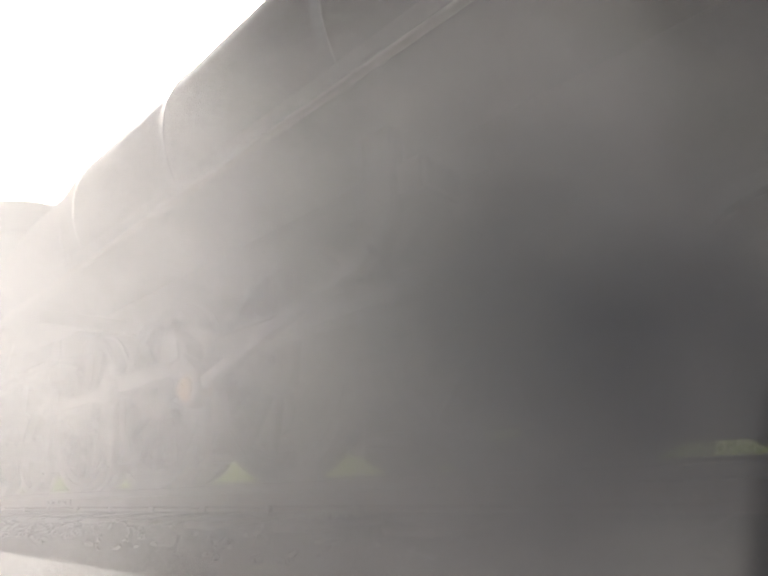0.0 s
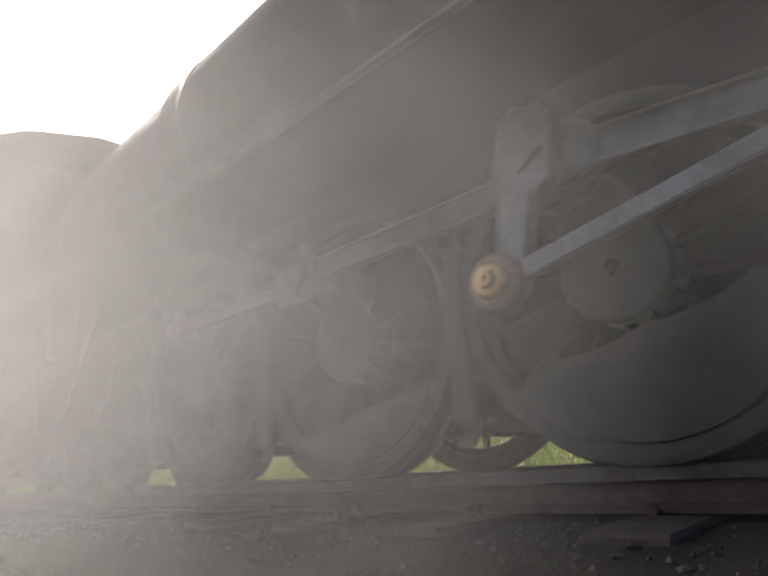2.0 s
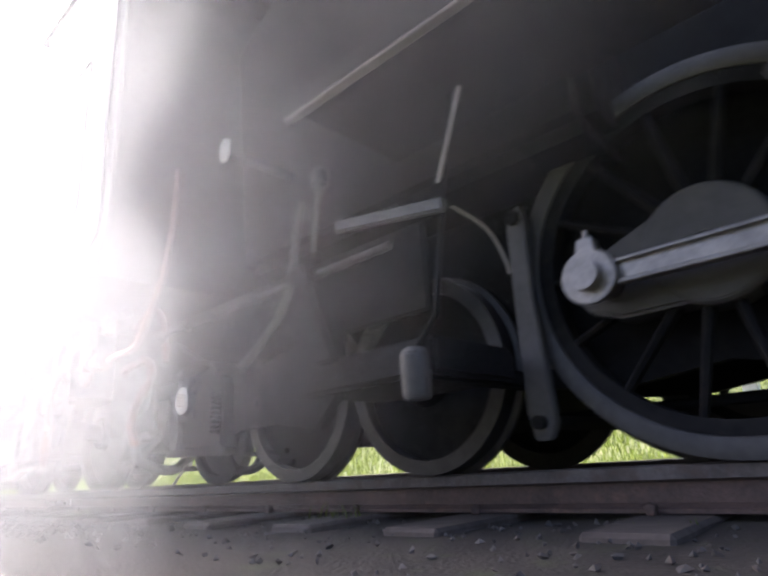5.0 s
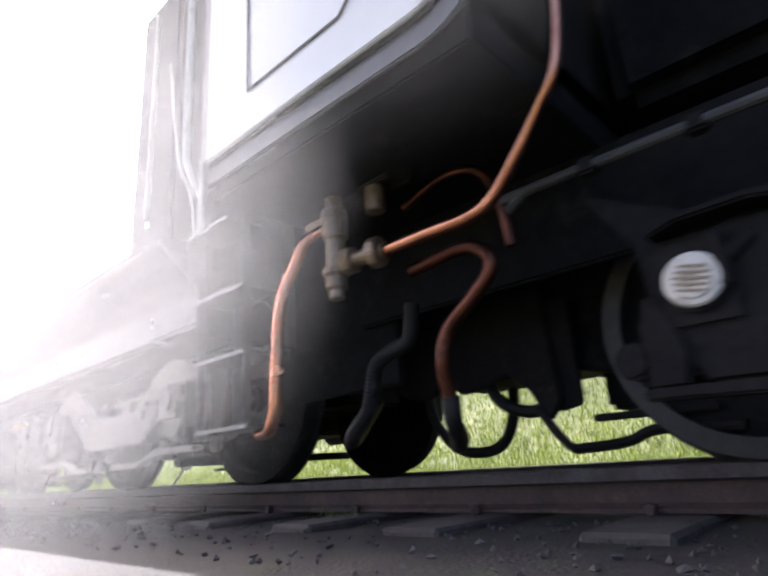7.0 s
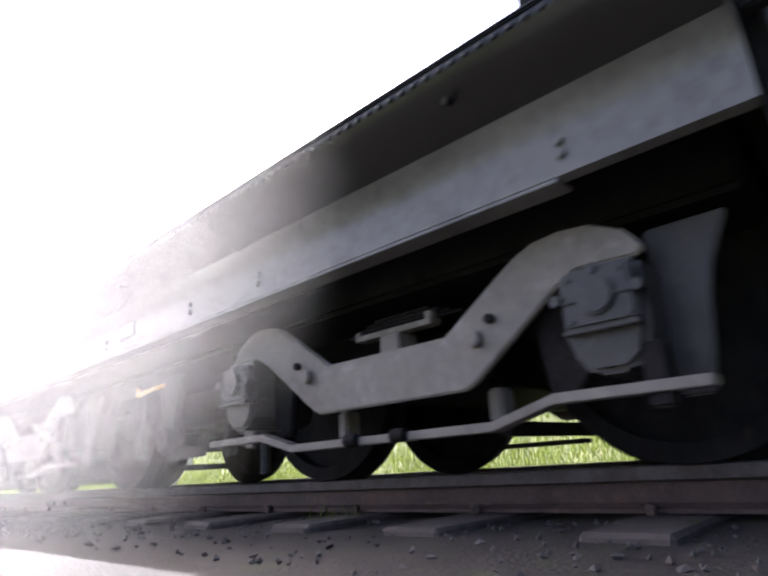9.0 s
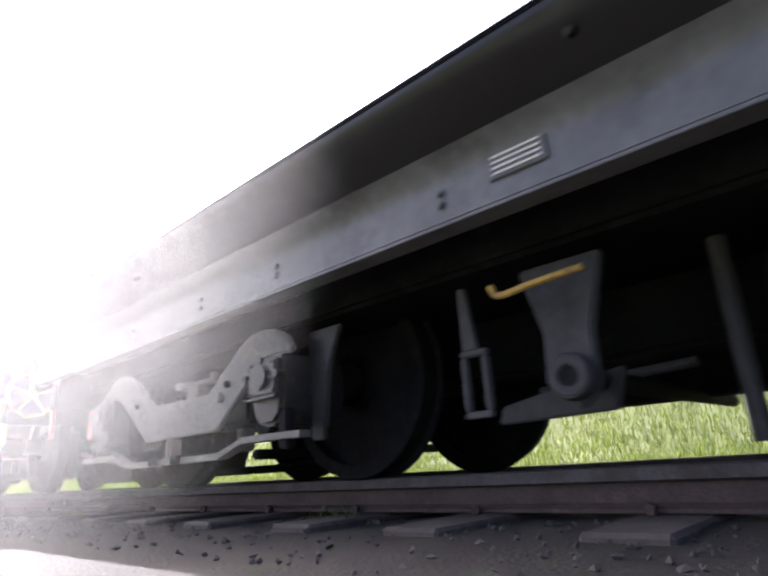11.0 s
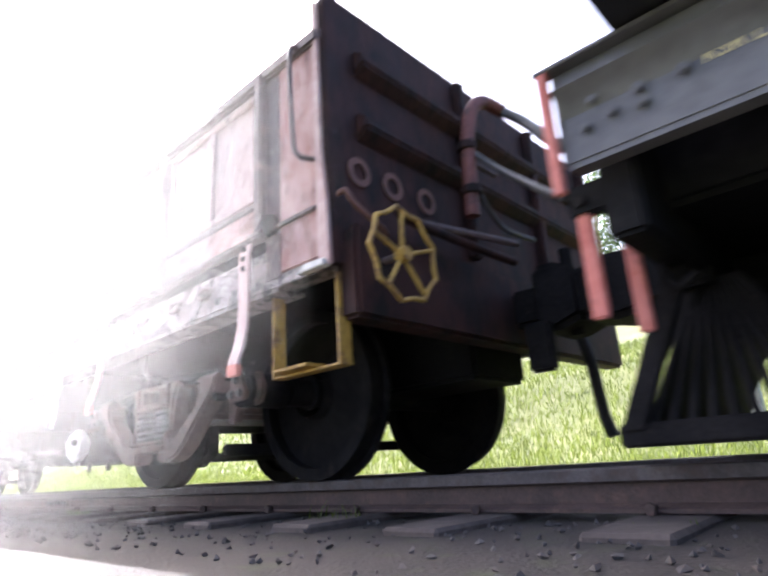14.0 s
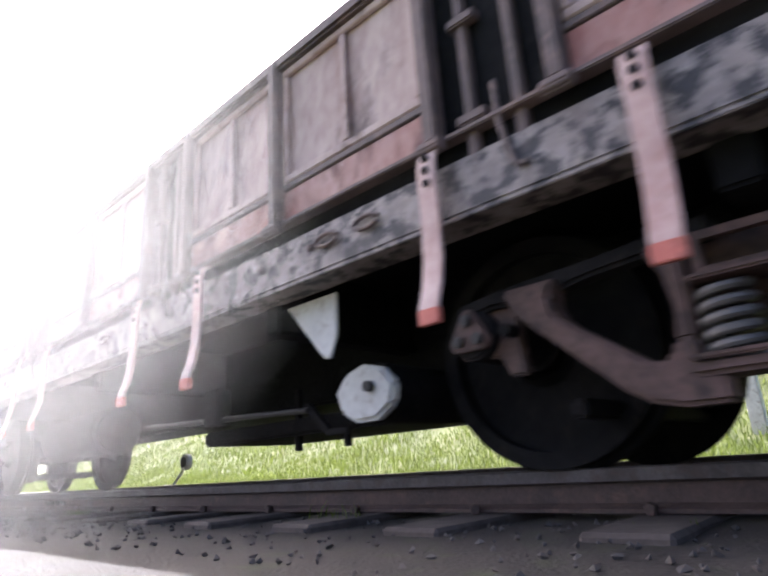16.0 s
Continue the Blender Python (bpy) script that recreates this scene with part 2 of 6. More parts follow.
def lathe(bm, prof, seg=48, close=True, cx=0.0, cz=0.0):
    """Turns a profile of (radius, y) about the y axis through (cx, cz)."""
    rings = [[bm.verts.new((cx + r * math.cos(2 * math.pi * i / seg), y, cz + r * math.sin(2 * math.pi * i / seg))) for i in range(seg)] for r, y in prof]
    pairs = list(zip(rings, rings[1:])) + ([(rings[-1], rings[0])] if close else [])
    for a, b in pairs:
        for i in range(seg):
            j = (i + 1) % seg
            bm.faces.new((a[i], a[j], b[j], b[i]))
    if not close:
        for ring in (rings[0], rings[-1]):
            bm.faces.new(ring)
    bmesh.ops.recalc_face_normals(bm, faces=bm.faces[:])
    return bm


def round_path(pts, n=6):
    """A smooth way through the points (Catmull-Rom)."""
    p = [Vector(q) for q in pts]
    p = [2 * p[0] - p[1]] + p + [2 * p[-1] - p[-2]]
    out = []
    for i in range(1, len(p) - 2):
        for k in range(n):
            t = k / n
            out.append(0.5 * (2 * p[i] + (p[i + 1] - p[i - 1]) * t + (2 * p[i - 1] - 5 * p[i] + 4 * p[i + 1] - p[i + 2]) * t * t + (3 * p[i] - p[i - 1] - 3 * p[i + 1] + p[i + 2]) * t ** 3))
    return out + [p[-2]]


def tube(bm, pts, r, seg=12, ribs=0.0):
    pts = [Vector(q) for q in pts]
    rings = []
    side = None
    for i, p in enumerate(pts):
        d = (pts[min(i + 1, len(pts) - 1)] - pts[max(i - 1, 0)]).normalized()
        side = (side - d * side.dot(d)).normalized() if side else d.orthogonal().normalized()
        up = d.cross(side)
        rr = r * (1 + (ribs if i % 2 else 0))
        rings.append([bm.verts.new(p + (side * math.cos(2 * math.pi * k / seg) + up * math.sin(2 * math.pi * k / seg)) * rr) for k in range(seg)])
    for a, b in zip(rings, rings[1:]):
        for k in range(seg):
            bm.faces.new((a[k], a[(k + 1) % seg], b[(k + 1) % seg], b[k]))
    bm.faces.new(rings[0])
    bm.faces.new(rings[-1])
    bmesh.ops.recalc_face_normals(bm, faces=bm.faces[:])
    return bm


def soften(bm, w, seg=2):
    e = [x for x in bm.edges if len(x.link_faces) == 2 and x.calc_face_angle(0) > 0.6]
    bmesh.ops.bevel(bm, geom=e, offset=w, segments=seg, affect="EDGES", clamp_overlap=True)
    return bm


def B():
    return bmesh.new()


def mesh_of(name, bm, material, smooth=0.6):
    for e in bm.edges:
        e.smooth = len(e.link_faces) == 2 and e.calc_face_angle(0) < smooth
    for f in bm.faces:
        f.smooth = True
    me = bpy.data.meshes.new(name)
    bm.to_mesh(me)
    bm.free()
    me.materials.append(material)
    return me


def part(name, bm, material, parent, label="", spin=False):
    """Links a bmesh, drawn in train metres, as ONE mesh object under a thing or under a part of it."""
    base = Vector() if spin else BASE.get(parent, Vector())
    bm.transform(Matrix.Translation(-base))
    ob = new(name, mesh_of(name, bm, material))
    ob.parent = parent
    BASE[ob] = Vector() if spin else base
    return tagged(ob, label)


def thing(name, x, y, z, label, category, group=""):
    ob = new(name)
    ob.location = (x, y, z)
    BASE[ob] = Vector((x, y, z))
    return tagged(ob, label, category, group)


def single(name, bm, material, at, label, category, group="", kind=""):
    bm.transform(Matrix.Translation(-Vector(at)))
    ob = new(name, mesh_of(name, bm, material))
    ob.location = at
    return tagged(ob, label, category, group, kind)


def mesh_stuff(name, verts, faces, material, label, category, kind="stuff"):
    me = bpy.data.meshes.new(name)
    me.from_pydata(verts, [], faces)
    me.materials.append(material)
    return tagged(new(name, me), label, category, "", kind)

# ---- moving things are noted here and keyed in motions() ----
VEHICLES, SPINNERS, RODS, WISPS = [], [], [], []


# ---- ground and track ----
def hill(x, y):
    z = -0.17 if y < 3.75 else -0.17 + 0.03 * (y - 3.75) + 0.27 * max(0, y - 4.8) * min(1, max(0, y - 4.8) / 5)
    if y > 24:
        z = hill(x, 24) + 0.05 * (y - 24)
    if y < -1.5:
        z = -0.17 - 0.04 * min(6, -1.5 - y)
    bumpy = 0.05 if y > 4 else 0.015
    return z + bumpy * noise.noise((x * 0.7, y * 0.7, 0)) + 0.5 * bumpy * noise.noise((x * 2.3, y * 2.3, 3))


def build_ground():
    xs = [-2500, -900, -400, -200, -100, -60, -45] + [-36 + 0.5 * i for i in range(105)] + [24, 45, 90, 200, 500, 1500]
    ys = [-1500, -500, -150, -60, -30, -15, -8, -5, -3, -2, -1.5, -1] + [-0.5 + 0.3 * i for i in range(42)] + [13, 15, 17, 19, 21, 24, 30, 40, 60, 120, 300, 900, 2500]
    v = [(x, y, hill(x, y)) for y in ys for x in xs]
    w = len(xs)
    f = [(j * w + i, j * w + i + 1, (j + 1) * w + i + 1, (j + 1) * w + i) for j in range(len(ys) - 1) for i in range(w - 1)]
    ob = mesh_stuff("ground", v, f, GRASSY, "sunlit green meadow that rises behind the track", "ground", "structure")
    ob.data.materials.append(EARTH)
    for p in ob.data.polygons:
        p.use_smooth = True
        if -2.2 < p.center.y < 4.1:
            p.material_index = 1


def rail_profile(yc):
    return [(yc - 0.06, -0.14), (yc + 0.06, -0.14), (yc + 0.06, -0.128), (yc + 0.01, -0.113), (yc + 0.008, -0.053), (yc + 0.034, -0.044), (yc + 0.034, -0.006), (yc + 0.024, 0.0),
            (yc - 0.024, 0.0), (yc - 0.034, -0.006), (yc - 0.034, -0.044), (yc - 0.008, -0.053), (yc - 0.01, -0.113), (yc - 0.06, -0.128)]


def build_rail(name, yc):
    bm = B()
    pr = rail_profile(yc)
    a = [bm.verts.new((-160, y, z)) for y, z in pr]
    b = [bm.verts.new((70, y, z)) for y, z in pr]
    n = len(pr)
    for i in range(n):
        f = bm.faces.new((a[i], a[(i + 1) % n], b[(i + 1) % n], b[i]))
        f.material_index = 1 if 4 <= i <= 10 else 0
    bm.faces.new(a), bm.faces.new(b)
    bmesh.ops.recalc_face_normals(bm, faces=bm.faces[:])
    ob = single(name, bm, RAILWEB, (0, yc, -0.14), "rusty steel rail with a worn brown head", "rail", "rails of the track", "structure")
    ob.data.materials.append(RAILHEAD)
    return ob


def build_track():
    build_rail("rail_near", YN)
    build_rail("rail_far", YF)
    bm = soften(box(B(), -0.12, 0.12, 1.5, 3.55, -0.27, -0.145), 0.012, 1)
    sl = single("sleeper", bm, WOOD, (0, YC, -0.2), "grey weathered wooden sleeper half sunk in ballast", "sleeper", "sleepers of the track")
    sl.location.x = -26
    for i in range(1, 46):
        copy_thing(sl, pose(-26 + 0.65 * i, YC + random.uniform(-0.02, 0.02), -0.2, 0, 0, random.uniform(-1.5, 1.5)))
    # loose stones along both rails
    rng = np.random.default_rng(4)
    v, f = [], []
    for k in range(9000):
        x = rng.uniform(-26, 3)
        y = rng.choice([rng.uniform(0.9, 1.9), rng.uniform(2.1, 3.0), rng.uniform(3.1, 4.3)], p=[0.3, 0.3, 0.4])
        r = rng.uniform(0.014, 0.034) if y > 2.05 else rng.uniform(0.006, 0.014)
        z = hill(x, y) + (0.03 if y > 2.05 else 0.0) + r * 0.4
        o = len(v)
        axes = rng.normal(size=(6, 3)) * 0.25 + np.array([(1, 0, 0), (-1, 0, 0), (0, 1, 0), (0, -1, 0), (0, 0, 0.8), (0, 0, -0.8)])
        v += [tuple(np.array((x, y, z)) + q * r) for q in axes]
        f += [(o + a, o + b, o + c) for a, b, c in ((0, 2, 4), (2, 1, 4), (1, 3, 4), (3, 0, 4), (2, 0, 5), (1, 2, 5), (3, 1, 5), (0, 3, 5))]
    mesh_stuff("ballast", v, f, STONE, "loose grey ballast stones with cinders between", "ballast")
    # fish bolts, spikes and the joint on the near rail
    j = thing("rail_joint", -5.83, YN - 0.02, -0.09, "bolted fishplate joint with shiny clips", "rail joint")
    part("fishplate", soften(box(B(), -6.1, -5.55, YN - 0.03, YN - 0.012, -0.11, -0.05), 0.005, 1), RAILWEB, j, "rusty fishplate")
    for x in (-6.02, -5.9, -5.76, -5.63):
        part("bolt", cyl(B(), (x, YN - 0.031, -0.08), (x, YN - 0.058, -0.08), 0.016, 6), TYRE, j, "bright bolt head")
    clip = soften(box(B(), -0.09, 0.09, -0.09, -0.02, -0.022, -0.004), 0.004, 1)
    part("clip", clip, CHALK, j, "shiny worn clip plate").location = (-0.1, 0.0, 0.075)
    sp = single("rail_spike", soften(prism(B(), [(-0.012, 0), (0.012, 0), (0.02, 0.03), (0.0, 0.04), (-0.02, 0.03)], -0.015, 0.015), 0.003, 1), RAILWEB, (0, 0, 0), "rusty spike head beside the rail foot", "rail spike", "rail spikes")
    sp.location = (-26.05, YN - 0.075, -0.145)
    for i in range(1, 45):
        for dy in (YN - 0.075, YF - 0.075):
            copy_thing(sp, pose(-26.05 + 0.65 * i, dy, -0.145, 0, 0, 20 * (i % 3)))


def blades(name, n, area, h0, h1, label, seed, clump=0.0):
    rng = np.random.default_rng(seed)
    v, f = [], []
    x0, x1, y0, y1 = area
    for k in range(n):
        x = rng.uniform(x0, x1)
        y = y0 + (y1 - y0) * rng.random() ** 1.5
        if clump and noise.noise((x * 1.4, y * 1.4, seed)) < clump:
            continue
        z = hill(x, y)
        h = rng.uniform(h0, h1) * (0.75 + 0.5 * noise.noise((x * 0.9, y * 0.9, 7)))
        w = rng.uniform(0.0025, 0.005) * (1 + y * 0.12)
        a = rng.uniform(0, math.pi)
        lean = rng.normal(0, 0.35, 2) * h
        dx, dy = w * math.cos(a), w * math.sin(a)
        o = len(v)
        v += [(x - dx, y - dy, z - 0.02), (x + dx, y + dy, z - 0.02), (x + dx * 0.7 + lean[0] * 0.4, y + dy * 0.7 + lean[1] * 0.4, z + h * 0.6), (x - dx * 0.7 + lean[0] * 0.4, y - dy * 0.7 + lean[1] * 0.4, z + h * 0.6),
              (x + lean[0], y + lean[1], z + h)]
        f += [(o, o + 1, o + 2, o + 3), (o + 3, o + 2, o + 4)]
    return mesh_stuff(name, v, f, BLADE, label, "grass")


def build_grass():
    blades("grass", 130000, (-26, 4, 3.9, 13), 0.06, 0.18, "dense bright green grass on the bank behind the track", 1)
    blades("weeds", 5200, (-26, 2, 3.3, 4.6), 0.04, 0.13, "sparse weeds among the ballast", 2, 0.05)
    blades("rail_tufts", 260, (-5.0, 0.5, 1.72, 1.86), 0.05, 0.10, "dry little tufts beside the rail", 3, 0.2)


def build_marker():
    x, y = -6.62, 3.45
    m = thing("point_indicator", x, y, hill(x, y), "small white disc target on a bent arm beside the track", "track marker")
    cx, cz = -6.28, 0.235
    part("base_block", soften(box(B(), x - 0.13, x + 0.08, y - 0.08, y + 0.08, -0.2, 0.0), 0.03), CHALK, m)
    part("arm", tube(B(), [(x, y, -0.03), (x + 0.2, y, 0.11), (cx, y, cz)], 0.014, 8), CHALK, m)
    part("disc", soften(cyl(B(), (cx, y - 0.05, cz), (cx, y + 0.02, cz), 0.085, 24), 0.008), CHALK, m, "white painted disc")
    part("lens", cyl(B(), (cx, y - 0.056, cz), (cx, y - 0.04, cz), 0.06, 20), TYRE, m, "grey face of the disc")


def build_post():
    x, y = -1.27, 6.8
    p = thing("signal_post", x, y, hill(x, y), "thin pale concrete post with a crossbar in the grass", "post")
    part("shaft", soften(box(B(), x - 0.07, x + 0.07, y - 0.07, y + 0.07, hill(x, y) - 0.1, 1.55), 0.012), CHALK, p)
    part("crossbar", soften(box(B(), x - 0.05, x + 1.0, y - 0.03, y + 0.03, 0.92, 1.0), 0.006), CHALK, p)


def build_tree(x, y, h, seed):
    rng = np.random.default_rng(seed)
    z0 = hill(x, y)
    t = thing("tree", x, y, z0, "tall open-crowned tree on the rise behind the meadow", "tree", "trees behind the track")
    limbs = B()
    pts = [Vector((x, y, z0 - 0.2)), Vector((x + 0.2, y, z0 + h * 0.3)), Vector((x - 0.1, y + 0.2, z0 + h * 0.6)), Vector((x + 0.1, y, z0 + h * 0.92))]
    for i in range(3):
        cyl(limbs, pts[i], pts[i + 1], h * 0.022 * (1 - i * 0.28), 8, h * 0.022 * (1 - (i + 1) * 0.28))
    ends = []
    for k in range(16):
        s = pts[1].lerp(pts[3], rng.random())
        a = rng.uniform(0, 6.28)
        L = h * rng.uniform(0.16, 0.34)
        e = s + Vector((math.cos(a) * L, math.sin(a) * L, L * rng.uniform(0.2, 0.8)))
        cyl(limbs, s, e, h * 0.007, 5, h * 0.002)
        ends += [e, s.lerp(e, 0.65)]
    part("trunk", limbs, BARK, t, "grey-brown trunk and limbs")
    v, f = [], []
    for e in ends:
        for k in range(210):
            c = np.array(e) + rng.normal(0, h * 0.055, 3) - np.array((x, y, z0))
            a, b = rng.normal(size=3), rng.normal(size=3)
            a, b = a / np.linalg.norm(a) * h * 0.012, b / np.linalg.norm(b) * h * 0.007
            o = len(v)
            v += [tuple(c - a), tuple(c + b), tuple(c + a), tuple(c - b)]
            f.append((o, o + 1, o + 2, o + 3))
    me = bpy.data.meshes.new("crown")
    me.from_pydata(v, [], f)
    me.materials.append(LEAF)
    crown = new("crown", me)
    crown.parent = t
    tagged(crown, "grey-green leaves with gaps of sky", kind="stuff")


build_ground()
build_track()
build_grass()
build_marker()
build_post()
for n, (tx, ty, th) in enumerate(((-3.6, 27, 13), (-1.0, 31, 15), (-8, 34, 11), (3.5, 29, 12), (-14, 38, 12), (-24, 36, 13), (-38, 44, 12))):
    build_tree(tx, ty, th, 20 + n)


# ---- wheels ----
def wheelset(veh, x, r, disc_mat, rim_mat, name="wheelset"):
    """A plain disc wheelset that turns about its own axle. Local space: the axle's middle."""
    ax = part(name, cyl(B(), (0, -0.75, 0), (0, 0.75, 0), 0.07, 20), WHEELBLACK, veh, spin=True)
    ax.location = Vector((x, YC, r)) - BASE[veh]
    for side, y in ((-1, YN - YC), (1, YF - YC)):
        lo, hi = (y - 0.055, y + 0.06) if side < 0 else (y - 0.06, y + 0.055)
        fl = hi if side < 0 else lo
        out = lo if side < 0 else hi
        part("tyre", lathe(B(), [(r, out), (r + 0.002, fl - 0.028 * -side), (r + 0.026, fl - 0.018 * -side), (r + 0.026, fl), (r - 0.06, fl), (r - 0.06, out)], 56), rim_mat, ax)
        part("wheel_disc", lathe(B(), [(0.06, y - 0.09 * -side * -1), (0.12, out + 0.02 * side), (0.14, out - 0.03 * side), (r * 0.55, y - 0.01 * side), (r - 0.058, y + 0.005), (r - 0.058, y + 0.03), (r * 0.55, y + 0.03), (0.12, y + 0.03)], 40), disc_mat, ax)
        part("axle_hub", cyl(B(), (0, out - 0.0 * side, 0), (0, out + 0.03 * side, 0), 0.085, 24), rim_mat, ax)
    SPINNERS.append((ax, x, r, None))
    return ax


def driver(veh, x, big):
    """A spoked driving wheelset with its crank pins and balance weights. The pin lies on local +x."""
    r = R_DRV
    ax = part("driving_wheelset", cyl(B(), (0, -0.62, 0), (0, 0.62, 0), 0.095, 24), WHEELBLACK, veh, "black spoked driving wheels with grey bosses", spin=True)
    ax.location = Vector((x, YC, r)) - BASE[veh]
    for side, y in ((-1, YN - YC), (1, YF - YC)):
        out, fl = y + 0.06 * side, y - 0.06 * side
        part("tyre", lathe(B(), [(r, out), (r + 0.002, fl + 0.03 * side), (r + 0.027, fl + 0.02 * side), (r + 0.027, fl), (r - 0.065, fl), (r - 0.065, out - 0.006 * side), (r - 0.055, out)], 88), TYRE, ax, "worn steel tyre")
        part("rim", lathe(B(), [(r - 0.066, out - 0.012 * side), (r - 0.066, fl + 0.01 * side), (r - 0.115, fl + 0.02 * side), (r - 0.115, out - 0.02 * side)], 88), WHEELBLACK, ax)
        part("boss", soften(lathe(B(), [(0.03, out + 0.035 * side), (0.185, out + 0.035 * side), (0.197, out + 0.02 * side), (0.197, fl), (0.03, fl)], 48), 0.004), HUB, ax, "grey painted boss")
        part("axle_end", lathe(B(), [(0.012, out + 0.042 * side), (0.028, out + 0.042 * side), (0.028, out), (0.012, out)], 20), WHEELBLACK, ax)
        for k in range(14):
            a = 2 * math.pi * (k + 0.5) / 14
            bm = B()
            bmesh.ops.create_cone(bm, cap_ends=True, segments=8, radius1=0.034, radius2=0.024, depth=r - 0.1 - 0.17,
                                  matrix=Matrix.Translation((math.cos(a) * (r + 0.07) / 2, y + 0.012 * side, math.sin(a) * (r + 0.07) / 2)) @ Matrix.Rotation(math.pi / 2 - a, 4, "Y") @ Matrix.Diagonal((0.62, 1.15, 1, 1)))
            part("spoke", bm, WHEELBLACK, ax)
        # crank boss and balance weight
        turn = 0 if side < 0 else 90
        bm = prism(B(), [(0.05, 0.17), (CRANK, 0.12), (CRANK + 0.1, 0.06), (CRANK + 0.12, 0), (CRANK + 0.1, -0.06), (CRANK, -0.12), (0.05, -0.17)], *sorted((out + 0.03 * side, fl)))
        bm.transform(Matrix.Rotation(radians(turn), 4, "Y"))
        part("crank_boss", soften(bm, 0.012), HUB, ax, "grey crank boss")
        half = 62 if big else 50
        arc = [(math.cos(radians(180 + a)) * (r - 0.068), math.sin(radians(180 + a)) * (r - 0.068)) for a in np.linspace(-half, half, 26)]
        inn = 0.22 if big else 0.36
        arc += [(math.cos(radians(180 + a)) * (inn + 0.19 * (abs(a) / half) ** 2), math.sin(radians(180 + a)) * (inn + 0.19 * (abs(a) / half) ** 2)) for a in np.linspace(half, -half, 26)]
        bm = prism(B(), arc, *sorted((out + 0.004 * side, fl + 0.02 * side)))
        bm.transform(Matrix.Rotation(radians(turn), 4, "Y"))
        part("balance_weight", bm, HUB, ax, "crescent balance weight")
    SPINNERS.append((ax, x, r, crank))
    return ax


# ---- locomotive ----
DRIVERS = (-3.29, -4.64, -5.99, -7.355)


def rod_bar(x0, x1, y, h0, h1, flute=True):
    """A coupling-rod bar with a milled flute in its outer face."""
    if not flute:
        return soften(prism(B(), [(x0, -h0 / 2), (x1, -h1 / 2), (x1, h1 / 2), (x0, h0 / 2)], y, y + 0.045), 0.003, 1)
    r = 0.013
    bm = prism(B(), [(x0, -h0 / 2), (x1, -h1 / 2), (x1, h1 / 2), (x0, h0 / 2)], y + 0.02, y + 0.045)
    prism(bm, [(x0, h0 / 2 - r), (x1, h1 / 2 - r), (x1, h1 / 2), (x0, h0 / 2)], y, y + 0.0195)
    prism(bm, [(x0, -h0 / 2), (x1, -h1 / 2), (x1, -h1 / 2 + r), (x0, -h0 / 2 + r)], y, y + 0.0195)
    return soften(bm, 0.003, 1)


